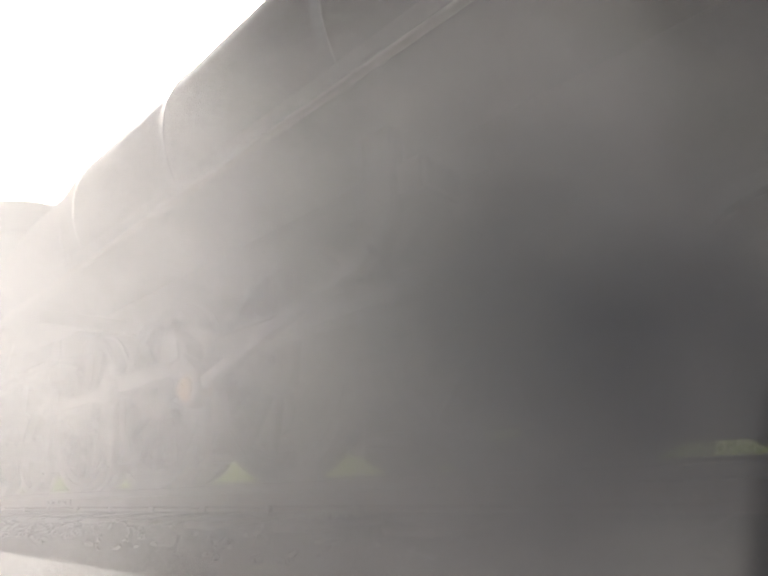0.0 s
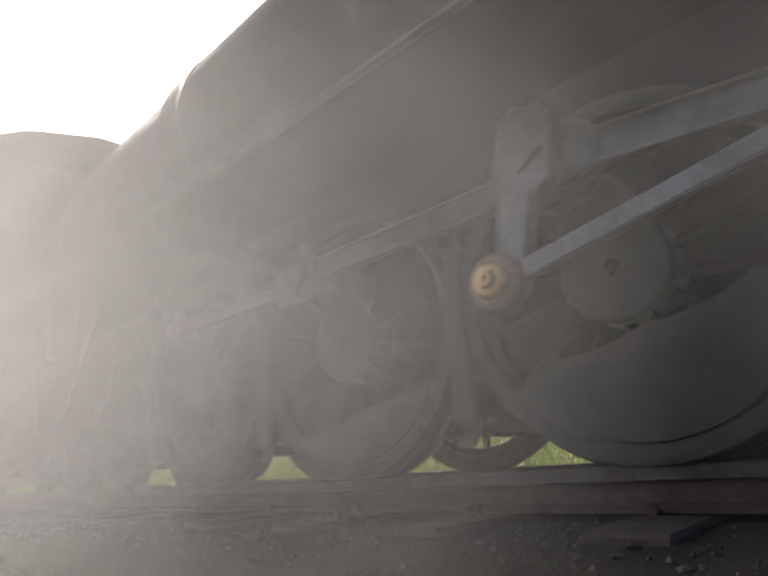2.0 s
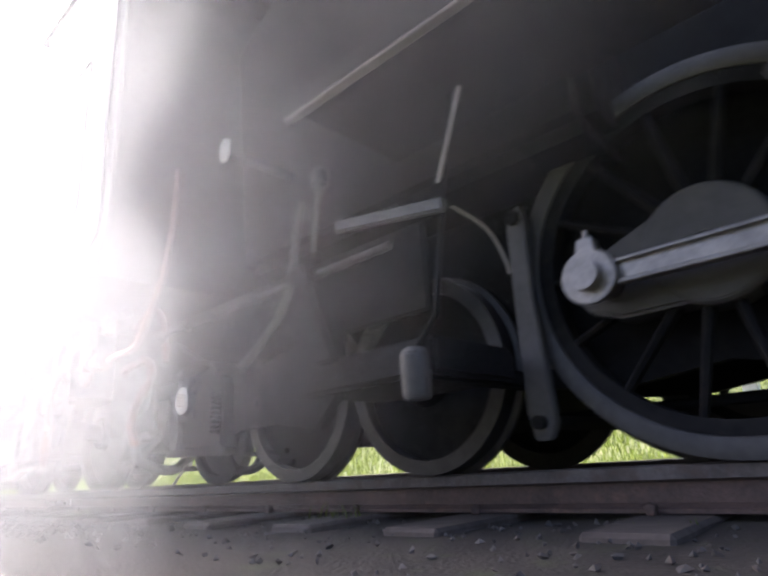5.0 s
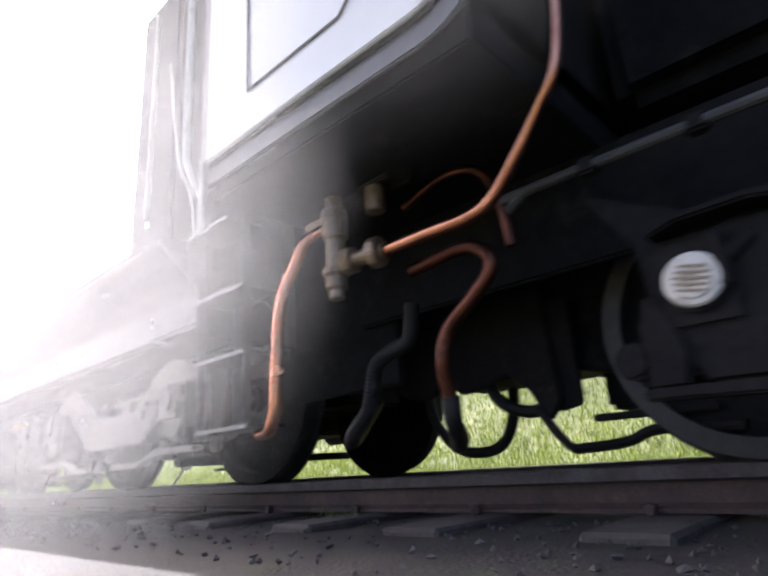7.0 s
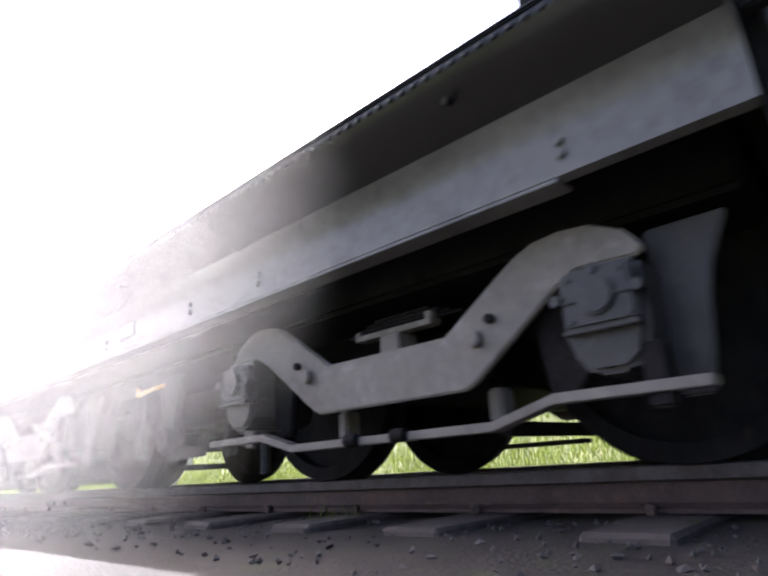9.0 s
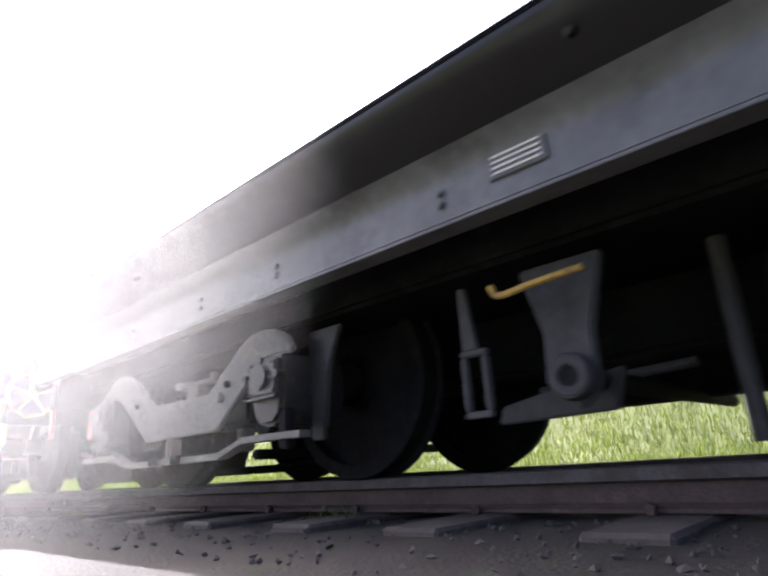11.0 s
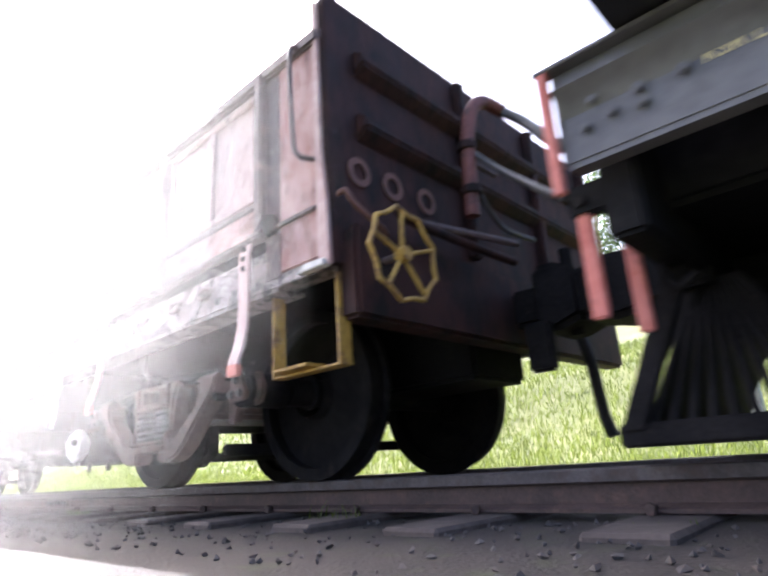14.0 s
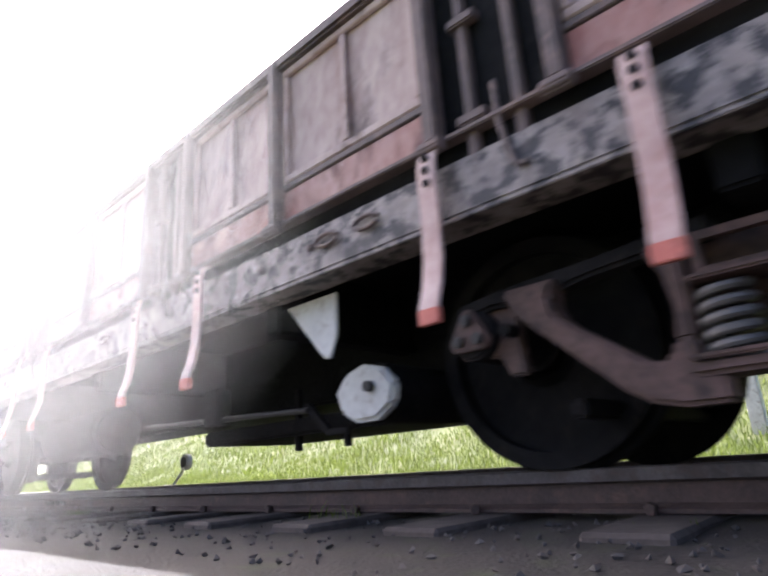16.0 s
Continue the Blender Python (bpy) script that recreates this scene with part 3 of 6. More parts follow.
def build_locomotive():
    lo = thing("steam_locomotive", -6.0, YC, 0, "black steam locomotive with bright rods rolling through its steam", "locomotive")
    b0 = BASE[lo]
    for i, x in enumerate(DRIVERS):
        ax = driver(lo, x, i == 1)
        if i == 1:
            # return crank, fixed to the main pin, leading the eccentric rod
            py = -YC
            a = radians(112)
            ret = Vector((0.196 * math.cos(a), 0, 0.196 * math.sin(a)))
            part("crank_pin", cyl(B(), (CRANK, py + 1.52, 0), (CRANK, py + 1.95, 0), 0.055, 24), ROD, ax)
            way = (ret - Vector((CRANK, 0, 0)))
            ang = math.atan2(way.z, way.x)
            m = Matrix.Translation((CRANK, 0, 0)) @ Matrix.Rotation(-ang, 4, "Y")
            bm = prism(B(), [(-0.15, -0.045), (-0.11, -0.09), (0.09, -0.1), (0.15, -0.06), (0.15, 0.06), (0.09, 0.1), (-0.11, 0.09), (-0.15, 0.045)], py + 1.50, py + 1.585)
            bm.transform(m)
            part("return_crank", soften(bm, 0.008), ROD, ax, "bright steel return crank")
            bm = prism(B(), [(0.14, -0.055), (way.length, -0.045), (way.length, 0.045), (0.14, 0.055)], py + 1.475, py + 1.535)
            bm.transform(m)
            part("return_crank_arm", soften(bm, 0.006), ROD, ax)
            bm = prism(B(), [(-0.07, 0), (0, -0.07), (0.07, 0), (0, 0.07)], py + 1.488, py + 1.502)
            bm.transform(m)
            part("pin_cover", soften(bm, 0.003), ROD, ax, "lozenge-shaped pin cover")
            part("return_pin", cyl(B(), (ret.x, py + 1.36, ret.z), (ret.x, py + 1.5, ret.z), 0.035, 20), BRASS, ax, "brass return-crank pin")
        else:
            part("crank_pin", cyl(B(), (CRANK, -YC + 1.69, 0), (CRANK, -YC + 1.95, 0), 0.05, 24), ROD, ax)
    # coupling rods: drawn about the pin of the third axle
    def at_pin(name, bm, material, label=""):
        ob = part(name, bm, material, lo, label, spin=True)
        RODS.append((ob, "couple"))
        ob.location = Vector((DRIVERS[2] + CRANK, 0, R_DRV)) - b0
        return ob
    rear = at_pin("coupling_rod", rod_bar(-1.29, -0.28, 1.755, 0.082, 0.092), ROD, "rear coupling rod of bright fluted steel")
    part("eye", soften(lathe(B(), [(0.0125, 1.735), (0.088, 1.735), (0.092, 1.750), (0.092, 1.755), (0.0125, 1.755)], 40, cx=-1.365), 0.003), ROD, rear)
    part("eye_cap", soften(lathe(B(), [(0.006, 1.726), (0.024, 1.726), (0.028, 1.740), (0.006, 1.740)], 20, cx=-1.365), 0.002), FLUTE, rear)
    part("oil_cup", soften(prism(B(), [(-1.40, 0.075), (-1.33, 0.075), (-1.34, 0.135), (-1.39, 0.135)], 1.750, 1.800), 0.004), ROD, rear, "steel oil cup")
    part("oil_plug", cyl(B(), (-1.365, 1.775, 0.135), (-1.365, 1.775, 0.165), 0.009, 8), ROD, rear)
    part("rod_neck", soften(prism(B(), [(-0.31, -0.05), (-0.23, -0.068), (-0.15, -0.068), (-0.15, 0.068), (-0.23, 0.068), (-0.31, 0.05)], 1.745, 1.755), 0.005), ROD, rear)
    part("knuckle", soften(lathe(B(), [(0.05, 1.738), (0.085, 1.738), (0.09, 1.750), (0.09, 1.810), (0.05, 1.810)], 40, cx=-0.192), 0.003), ROD, rear)
    for k in range(6):
        part("nut_lug", soften(box(B(), 0.022, 0.05, 1.718, 1.750, -0.011, 0.011, Matrix.Translation((-0.192, 0, 0)) @ Matrix.Rotation(k * math.pi / 3 + 0.2, 4, "Y")), 0.002, 1), ROD, rear)
    part("castle_nut", soften(lathe(B(), [(0.008, 1.722), (0.03, 1.722), (0.034, 1.750), (0.008, 1.750)], 20, cx=-0.192), 0.002), ROD, rear, "castellated nut")
    part("knuckle_recess", cyl(B(), (-0.192, 1.747, 0), (-0.192, 1.800, 0), 0.056, 24), FLUTE, rear)
    mid = at_pin("coupling_rod", rod_bar(0.10, 1.24, 1.695, 0.105, 0.12), ROD, "middle coupling rod of bright fluted steel")
    part("eye", soften(prism(B(), [(0.135 * math.cos(a) * 0.93, 0.122 * math.sin(a)) for a in np.linspace(0, 2 * math.pi, 28)[:-1]], 1.69, 1.76), 0.006), ROD, mid)
    part("eye_head", soften(prism(B(), [(-0.10, 0.06), (0.10, 0.06), (0.085, 0.125), (0.03, 0.155), (-0.035, 0.15), (-0.085, 0.12)], 1.694, 1.756), 0.006), ROD, mid)
    part("eye_ring", soften(lathe(B(), [(0.05, 1.676), (0.095, 1.676), (0.1, 1.692), (0.05, 1.692)], 40), 0.003), FLUTE, mid)
    part("pin_cap", soften(lathe(B(), [(0.008, 1.655), (0.03, 1.655), (0.034, 1.664), (0.052, 1.666), (0.056, 1.69), (0.008, 1.69)], 32), 0.002), ROD, mid, "stepped pin cap")
    part("oil_plug", cyl(B(), (-0.01, 1.725, 0.145), (-0.01, 1.725, 0.185), 0.009, 8), ROD, mid)
    part("eye", soften(prism(B(), [(1.35 + 0.14 * math.cos(a), 0.135 * math.sin(a)) for a in np.linspace(0, 2 * math.pi, 28)[:-1]], 1.685, 1.765), 0.006), ROD, mid)
    front = at_pin("coupling_rod", rod_bar(1.47, 2.62, 1.70, 0.092, 0.085), ROD, "front coupling rod of bright fluted steel")
    part("eye", soften(lathe(B(), [(0.0125, 1.69), (0.09, 1.69), (0.094, 1.7), (0.094, 1.755), (0.0125, 1.755)], 40, cx=2.70), 0.003), ROD, front)
    # connecting rod, drawn from the main pin to the crosshead
    con = part("connecting_rod", rod_bar(0.13, 2.4, 1.60, 0.125, 0.1), ROD, lo, "bright fluted connecting rod", spin=True)
    part("big_end", soften(prism(B(), [(-0.15, -0.06), (-0.08, -0.13), (0.1, -0.12), (0.2, -0.07), (0.2, 0.07), (0.1, 0.12), (-0.02, 0.17), (-0.08, 0.15), (-0.15, 0.07)], 1.585, 1.675), 0.01), ROD, con)
    part("oil_cup", soften(prism(B(), [(-0.05, 0.14), (0.03, 0.14), (0.02, 0.2), (-0.04, 0.2)], 1.60, 1.65), 0.004), ROD, con)
    RODS.append((con, "main"))
    ecc = part("eccentric_rod", soften(prism(B(), [(0.05, -0.03), (1.14, -0.026), (1.14, 0.026), (0.05, 0.03)], 1.41, 1.45), 0.005), ROD, lo, "plain bright eccentric rod", spin=True)
    part("eccentric_eye", soften(lathe(B(), [(0.02, 1.385), (0.075, 1.385), (0.09, 1.40), (0.09, 1.46), (0.02, 1.46)], 36), 0.004), BRONZE, ecc)
    part("brass_cap", soften(lathe(B(), [(0.006, 1.345), (0.022, 1.345), (0.03, 1.36), (0.045, 1.362), (0.056, 1.372), (0.056, 1.39), (0.006, 1.39)], 32), 0.003), BRASS, ecc, "shiny oily brass cap")
    bm = prism(B(), [(1.12, -0.035), (1.2, -0.05), (1.27, -0.03), (1.27, 0.03), (1.2, 0.05), (1.12, 0.035)], 1.395, 1.465)
    part("fork", soften(bm, 0.006), ROD, ecc)
    RODS.append((ecc, "eccentric"))
    # expansion link that the eccentric rod swings
    xl = -3.42
    bm = prism(B(), [(xl - 0.05, 0.68), (xl + 0.05, 0.68), (xl + 0.06, 0.85), (xl + 0.12, 0.95), (xl + 0.14, 1.45), (xl + 0.02, 1.5), (xl - 0.03, 1.42), (xl - 0.02, 1.0), (xl - 0.07, 0.9)], 1.47, 1.55)
    part("expansion_link", soften(bm, 0.01), FLUTE, lo, "curved steel expansion link")
    part("link_bracket", soften(box(B(), xl - 0.2, xl + 0.25, 1.5, 1.75, 1.0, 1.15), 0.02), BLACK, lo)
    # frame, boiler and footplate
    bm = prism(B(), [(-10.3, 0.42), (-9.9, 0.32), (-8.1, 0.30), (-7.7, 0.27), (-7.4, 0.31), (-7.0, 0.22), (-6.3, 0.22), (-6.0, 0.31), (-5.6, 0.22), (-5.0, 0.22), (-4.65, 0.31), (-4.3, 0.22), (-3.6, 0.2), (-3.3, 0.3), (-2.9, 0.16), (-1.0, 0.12), (-1.0, 1.85), (-10.3, 1.85)], 2.1, 2.16)
    part("near_frame_plate", bm, BLACK, lo, "black main frame plate behind the wheels")
    bm = prism(B(), [(-10.3, 0.42), (-9.9, 0.32), (-8.1, 0.30), (-7.7, 0.27), (-7.4, 0.31), (-7.0, 0.22), (-6.3, 0.22), (-6.0, 0.31), (-5.6, 0.22), (-5.0, 0.22), (-4.65, 0.31), (-4.3, 0.22), (-3.6, 0.2), (-3.3, 0.3), (-2.9, 0.16), (-1.0, 0.12), (-1.0, 1.85), (-10.3, 1.85)], 2.9, 2.96)
    part("far_frame_plate", bm, BLACK, lo)
    for x in (-2.6, -3.97, -5.32, -6.68, -8.05):
        part("frame_stay", soften(box(B(), x - 0.06, x + 0.06, 2.16, 2.9, 0.34, 0.9), 0.01), BLACK, lo)
    wheelset(lo, -2.2, 0.42, WHEELBLACK, TYRE)
    part("pilot_truck_frame", soften(prism(B(), [(-2.98, 0.06), (-1.1, 0.06), (-1.1, 0.5), (-2.58, 0.5), (-2.72, 0.3)], 1.86, 1.89), 0.008), CASTIRON, lo, "low black leading truck frame")
    part("brake_pull_rod", tube(B(), [(-8.2, 2.35, 0.2), (-2.4, 2.35, 0.2)], 0.022, 10), BLACK, lo)
    part("ash_pan", soften(prism(B(), [(-9.6, 0.95), (-7.75, 0.95), (-7.85, 0.42), (-9.4, 0.30)], 2.16, 2.9), 0.02), BLACK, lo)
    part("boiler", lathe_x(-7.6, -1.9, YC, 2.5, 0.88), BLACK, lo, "black cylindrical boiler barrel")
    for x in (-2.2, -3.9, -5.6, -7.3):
        part("boiler_band", lathe_x(x - 0.035, x + 0.035, YC, 2.5, 0.888), GLOSS, lo)
    part("firebox", soften(prism_x([(1.72, 1.1), (3.35, 1.1), (3.4, 2.5), (3.15, 3.12), (2.53, 3.38), (1.92, 3.12), (1.66, 2.5)], -9.6, -7.55), 0.06), BLACK, lo, "black firebox casing")
    part("running_board", soften(box(B(), -8.4, -1.9, 1.12, 1.75, 1.30, 1.325), 0.004), BLACK, lo, "narrow black running board")
    part("running_board_edge", soften(box(B(), -8.4, -1.9, 1.108, 1.125, 1.25, 1.33), 0.004), BLACK, lo)
    # sky light on the board's edge is put into this pale colour
    part("skylit_edge", soften(box(B(), -8.4, -1.9, 1.103, 1.14, 1.236, 1.248), 0.003), PLATE, lo)
    part("valance_bracket", soften(box(B(), -6.72, -6.6, 1.3, 2.1, 1.2, 1.3), 0.01), BLACK, lo)
    # brake hangers between the wheels
    for x in (-3.98, -5.29, -6.605, -7.97):
        bm = prism(B(), [(x - 0.035, 0.96), (x + 0.03, 0.98), (x + 0.045, 0.9), (x + 0.035, 0.6), (x + 0.055, 0.16), (x + 0.03, 0.1), (x - 0.03, 0.1), (x - 0.05, 0.2), (x - 0.045, 0.6)], 1.87, 1.91)
        part("brake_hanger", soften(bm, 0.006), HUB, lo, "grey steel brake hanger")
        part("hanger_pin", cyl(B(), (x, 1.85, 0.93), (x, 2.1, 0.93), 0.03, 12), CASTIRON, lo)
        part("hanger_lower_pin", cyl(B(), (x, 1.84, 0.16), (x, 2.9, 0.16), 0.025, 12), CASTIRON, lo)
        arc = [(x + 0.68 + 0.685 * math.cos(a), 0.65 + 0.685 * math.sin(a)) for a in np.linspace(radians(168), radians(203), 8)]
        arc += [(x + 0.68 + 0.745 * math.cos(a), 0.65 + 0.745 * math.sin(a)) for a in np.linspace(radians(203), radians(168), 8)]
        part("brake_block", prism(B(), arc, 1.94, 2.03), RAILWEB, lo, "rusty brake block")
        part("sand_pipe", tube(B(), round_path([(x - 0.35, 1.9, 1.15), (x - 0.18, 1.9, 0.99), (x - 0.115, 1.9, 0.90), (x - 0.07, 1.9, 0.78), (x - 0.06, 1.9, 0.73)]), 0.009, 8), PLATE, lo, "thin bright sand pipe")
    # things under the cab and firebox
    part("cab_side_sheet", soften(prism(B(), cab_outline(0.0), 0.945, 0.965), 0.004), CABSHINE, lo, "cab side sheet with a rounded corner, sky reflection painted white")
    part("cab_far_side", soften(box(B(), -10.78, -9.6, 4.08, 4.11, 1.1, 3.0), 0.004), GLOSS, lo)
    part("cab_roof", soften(prism_x([(0.93, 3.05), (1.3, 3.28), (1.9, 3.45), (2.53, 3.5), (3.2, 3.45), (3.8, 3.28), (4.13, 3.05), (4.13, 3.0), (0.93, 3.0)], -10.9, -9.5), 0.01), BLACK, lo, "black curved cab roof")
    part("cab_front", soften(box(B(), -9.70, -9.66, 0.99, 4.07, 1.1, 3.0), 0.004), BLACK, lo)
    part("cab_floor", soften(box(B(), -10.78, -9.66, 0.99, 4.07, 0.99, 1.2), 0.006), BLACK, lo)
    part("cab_lower_angle", soften(prism(B(), cab_outline(0.085), 0.968, 0.985), 0.005), DUSTY_LIT, lo, "pale dusty border strip round the cab side")
    part("cab_inner_border", soften(prism(B(), cab_outline(0.018), 0.958, 0.97), 0.003), BLACK, lo)
    part("cab_edge_strip", soften(box(B(), -10.80, -10.765, 0.94, 0.962, 0.86, 1.13), 0.004), DUSTY_LIT, lo)
    for pts in ([(-10.5, 1.28), (-10.05, 1.28), (-9.9, 1.42), (-9.9, 2.3), (-10.5, 2.3)],):
        for a, b in zip(pts, pts[1:] + pts[:1]):
            part("lining", tube(B(), [(a[0], 0.943, a[1]), (b[0], 0.943, b[1])], 0.006, 6), HUB, lo, "thin grey painted lining")
    part("cab_grab_rail", tube(B(), round_path([(-10.88, 0.93, 2.6), (-10.88, 0.93, 1.35), (-10.86, 0.93, 1.15), (-10.83, 0.97, 1.02)]), 0.014, 10), CHALK, lo, "shiny steel grab rail")
    part("cab_rear_plate", soften(box(B(), -11.3, -10.62, 1.76, 1.79, 0.36, 1.7), 0.008), BLACK, lo, "black plate behind the ladder")
    part("under_cab_plate", soften(box(B(), -10.8, -8.3, 1.72, 1.76, 0.62, 1.0), 0.01), BLACK, lo)
    # the ladder below the cab
    for z, x0, x1 in ((0.205, -11.06, -10.74), (0.46, -11.085, -10.765), (0.705, -11.1, -10.775), (1.005, -11.18, -10.88)):
        st = part("step", soften(box(B(), x0, x1, 1.114, 1.27, z - 0.006, z + 0.006), 0.002), BLACK, lo, "black ladder step with a worn bright lip")
        part("step_lip", soften(box(B(), x0, x1, 1.106, 1.1145, z - 0.008, z + 0.006), 0.002), DUSTY_LIT, st, "worn bright lip")
    for x, dx in ((-11.07, -0.035), (-10.77, -0.02)):
        bm = prism(B(), [(x - 0.006, 0.2), (x + 0.006, 0.2), (x + dx + 0.006, 1.1), (x + dx - 0.006, 1.1)], 1.115, 1.15)
        part("ladder_stringer", soften(bm, 0.004), BLACK, lo, "black ladder upright")
    bm = holed_plate(-11.09, -10.77, 0.2, 1.05, 1.28, [( -10.92, 0.37, 0.1), (-10.92, 0.6, 0.1), (-10.94, 0.84, 0.09)])
    part("ladder_back_plate", bm, BLACK, lo, "black plate with round holes behind the steps")
    # injector, its valve and the copper pipes
    part("delivery_pipe", tube(B(), round_path([(-10.45, 1.25, 0.85), (-10.522, 1.2, 0.806), (-10.56, 1.18, 0.72), (-10.59, 1.155, 0.635), (-10.607, 1.148, 0.555), (-10.62, 1.148, 0.44), (-10.63, 1.148, 0.317), (-10.638, 1.15, 0.24), (-10.668, 1.155, 0.194), (-10.71, 1.17, 0.18), (-10.78, 1.19, 0.18)]), 0.021, 16), COPPER, lo, "polished copper overflow pipe")
    part("steam_pipe", tube(B(), round_path([(-10.23, 1.27, 0.697), (-10.05, 1.27, 0.70), (-9.9, 1.27, 0.70), (-9.82, 1.27, 0.73), (-9.74, 1.27, 0.815), (-9.66, 1.27, 0.92), (-9.59, 1.27, 1.03), (-9.56, 1.29, 1.3), (-9.55, 1.3, 1.6)]), 0.02, 16), COPPER, lo, "polished copper steam pipe")
    part("feed_pipe", tube(B(), round_path([(-10.2, 1.36, 0.64), (-10.03, 1.4, 0.675), (-9.945, 1.4, 0.64), (-9.935, 1.4, 0.575), (-10.02, 1.4, 0.50), (-10.105, 1.4, 0.43), (-10.135, 1.4, 0.33), (-10.15, 1.45, 0.2)]), 0.022, 16), TARNISH, lo, "dull tarnished copper feed pipe")
    part("small_pipe", tube(B(), round_path([(-10.28, 1.45, 0.92), (-10.1, 1.45, 0.97), (-9.96, 1.45, 0.93), (-9.9, 1.45, 0.8), (-9.88, 1.45, 0.65)]), 0.016, 12), TARNISH, lo)
    inj = part("injector", soften(lathe_z(-10.43, 1.25, [(0.0, 0.585), (0.026, 0.585), (0.026, 0.615), (0.037, 0.62), (0.037, 0.66), (0.046, 0.665), (0.046, 0.69), (0.034, 0.695), (0.034, 0.79), (0.045, 0.8), (0.045, 0.9), (0.03, 0.91), (0.03, 0.95), (0.0, 0.95)]), 0.003), BRONZE, lo, "bronze injector body")
    part("union_nut", soften(cyl(B(), (-10.385, 1.25, 0.70), (-10.345, 1.255, 0.70), 0.047, 8), 0.004), BRONZE, inj)
    part("union_pipe", cyl(B(), (-10.36, 1.255, 0.70), (-10.22, 1.27, 0.70), 0.026, 16), BRONZE, inj)
    part("flange", soften(cyl(B(), (-10.275, 1.262, 0.70), (-10.235, 1.268, 0.70), 0.052, 10), 0.005), BRONZE, inj)
    part("side_lug", soften(box(B(), -10.56, -10.46, 1.22, 1.27, 0.85, 0.885), 0.008), BRONZE, inj)
    part("top_valve", soften(cyl(B(), (-10.28, 1.3, 0.86), (-10.28, 1.3, 0.95), 0.035, 12), 0.004), BRONZE, inj)
    part("valve_handle", soften(box(B(), -10.36, -10.2, 1.28, 1.31, 0.955, 0.975), 0.006), CASTIRON, inj)
    part("bracket", soften(box(B(), -10.6, -10.15, 1.33, 1.38, 0.94, 1.04), 0.01), CASTIRON, inj)
    part("suction_hose", tube(B(), round_path([(-10.98, 2.0, 0.34), (-10.9, 1.8, 0.2), (-10.8, 1.65, 0.15), (-10.74, 1.6, 0.18), (-10.66, 1.6, 0.25), (-10.63, 1.6, 0.33), (-10.60, 1.6, 0.42), (-10.52, 1.6, 0.46), (-10.43, 1.6, 0.49), (-10.40, 1.6, 0.62)], 12), 0.028, 12, 0.1), RUBBER, lo, "ribbed black suction hose")
    part("big_hose", tube(B(), round_path([(-11.17, 2.6, 0.55), (-11.12, 2.6, 0.28), (-11.0, 2.6, 0.13), (-10.85, 2.6, 0.085), (-10.7, 2.6, 0.12), (-10.62, 2.6, 0.26), (-10.6, 2.6, 0.5)], 8), 0.028, 12), RUBBER, lo, "black water hose hanging in a loop")
    part("feed_hose", tube(B(), round_path([(-10.145, 1.44, 0.24), (-10.16, 1.46, 0.17), (-10.24, 1.6, 0.12), (-10.4, 1.8, 0.11), (-10.55, 2.0, 0.2)], 8), 0.028, 12, 0.08), RUBBER, lo, "ribbed black feed hose")
    part("small_hose", tube(B(), round_path([(-10.45, 2.1, 0.5), (-10.4, 2.1, 0.3), (-10.25, 2.1, 0.22), (-10.1, 2.1, 0.28), (-10.05, 2.1, 0.5)], 8), 0.026, 12), RUBBER, lo, "black brake hose")
    part("rear_dragbox", soften(prism(B(), [(-10.93, 0.62), (-10.9, 0.36), (-10.73, 0.31), (-10.66, 0.33), (-10.6, 0.40), (-10.53, 0.315), (-10.4, 0.33), (-10.3, 0.37), (-10.2, 0.29), (-10.09, 0.2), (-10.0, 0.22), (-10.0, 0.62)], 2.03, 2.06), 0.008), CASTIRON, lo, "black plate behind the hoses")
    part("drawgear_beam", soften(box(B(), -11.0, -10.2, 2.1, 2.96, 0.42, 0.75), 0.02), CASTIRON, lo)
    part("under_beam", soften(prism(B(), [(-9.98, 0.2), (-9.2, 0.15), (-8.2, 0.2), (-8.2, 0.7), (-9.98, 0.7)], 2.2, 2.9), 0.02), CASTIRON, lo)
    part("brake_hanger_plate", soften(prism(B(), [(-10.28, 0.7), (-10.1, 0.7), (-10.06, 0.24), (-10.12, 0.17), (-10.2, 0.3)], 2.0, 2.04), 0.01), CASTIRON, lo)
    part("damper_box", soften(box(B(), -10.5, -10.28, 2.07, 2.5, 0.36, 0.55), 0.02), CASTIRON, lo)
    # trailing truck with its cast axlebox and pale cap
    wheelset(lo, -9.43, 0.42, WHEELBLACK, TYRE)
    wheelset(lo, -8.55, 0.42, WHEELBLACK, TYRE)
    def nearer(name, bm, material, parent, label=""):
        bm.transform(Matrix.Translation((-9.09 * 0.194, 0, 0.049 * 0.194)) @ Matrix.Diagonal((0.806, 0.806, 0.806, 1)))
        return part(name, bm, material, parent, label)
    tk = nearer("trailing_truck_frame", soften(prism(B(), [(-9.78, 0.86), (-9.62, 0.63), (-9.6, 0.36), (-9.68, 0.22), (-9.3, 0.20), (-9.05, 0.27), (-8.75, 0.27), (-8.45, 0.22), (-8.3, 0.36), (-8.3, 0.7), (-8.6, 0.62), (-9.0, 0.55), (-9.2, 0.64), (-9.4, 0.66)], 1.7, 1.76), 0.01), BLACK, lo, "sooty cast trailing truck frame")
    nearer("axlebox", soften(box(B(), -9.58, -9.34, 1.62, 1.75, 0.32, 0.6), 0.03), CASTIRON, tk)
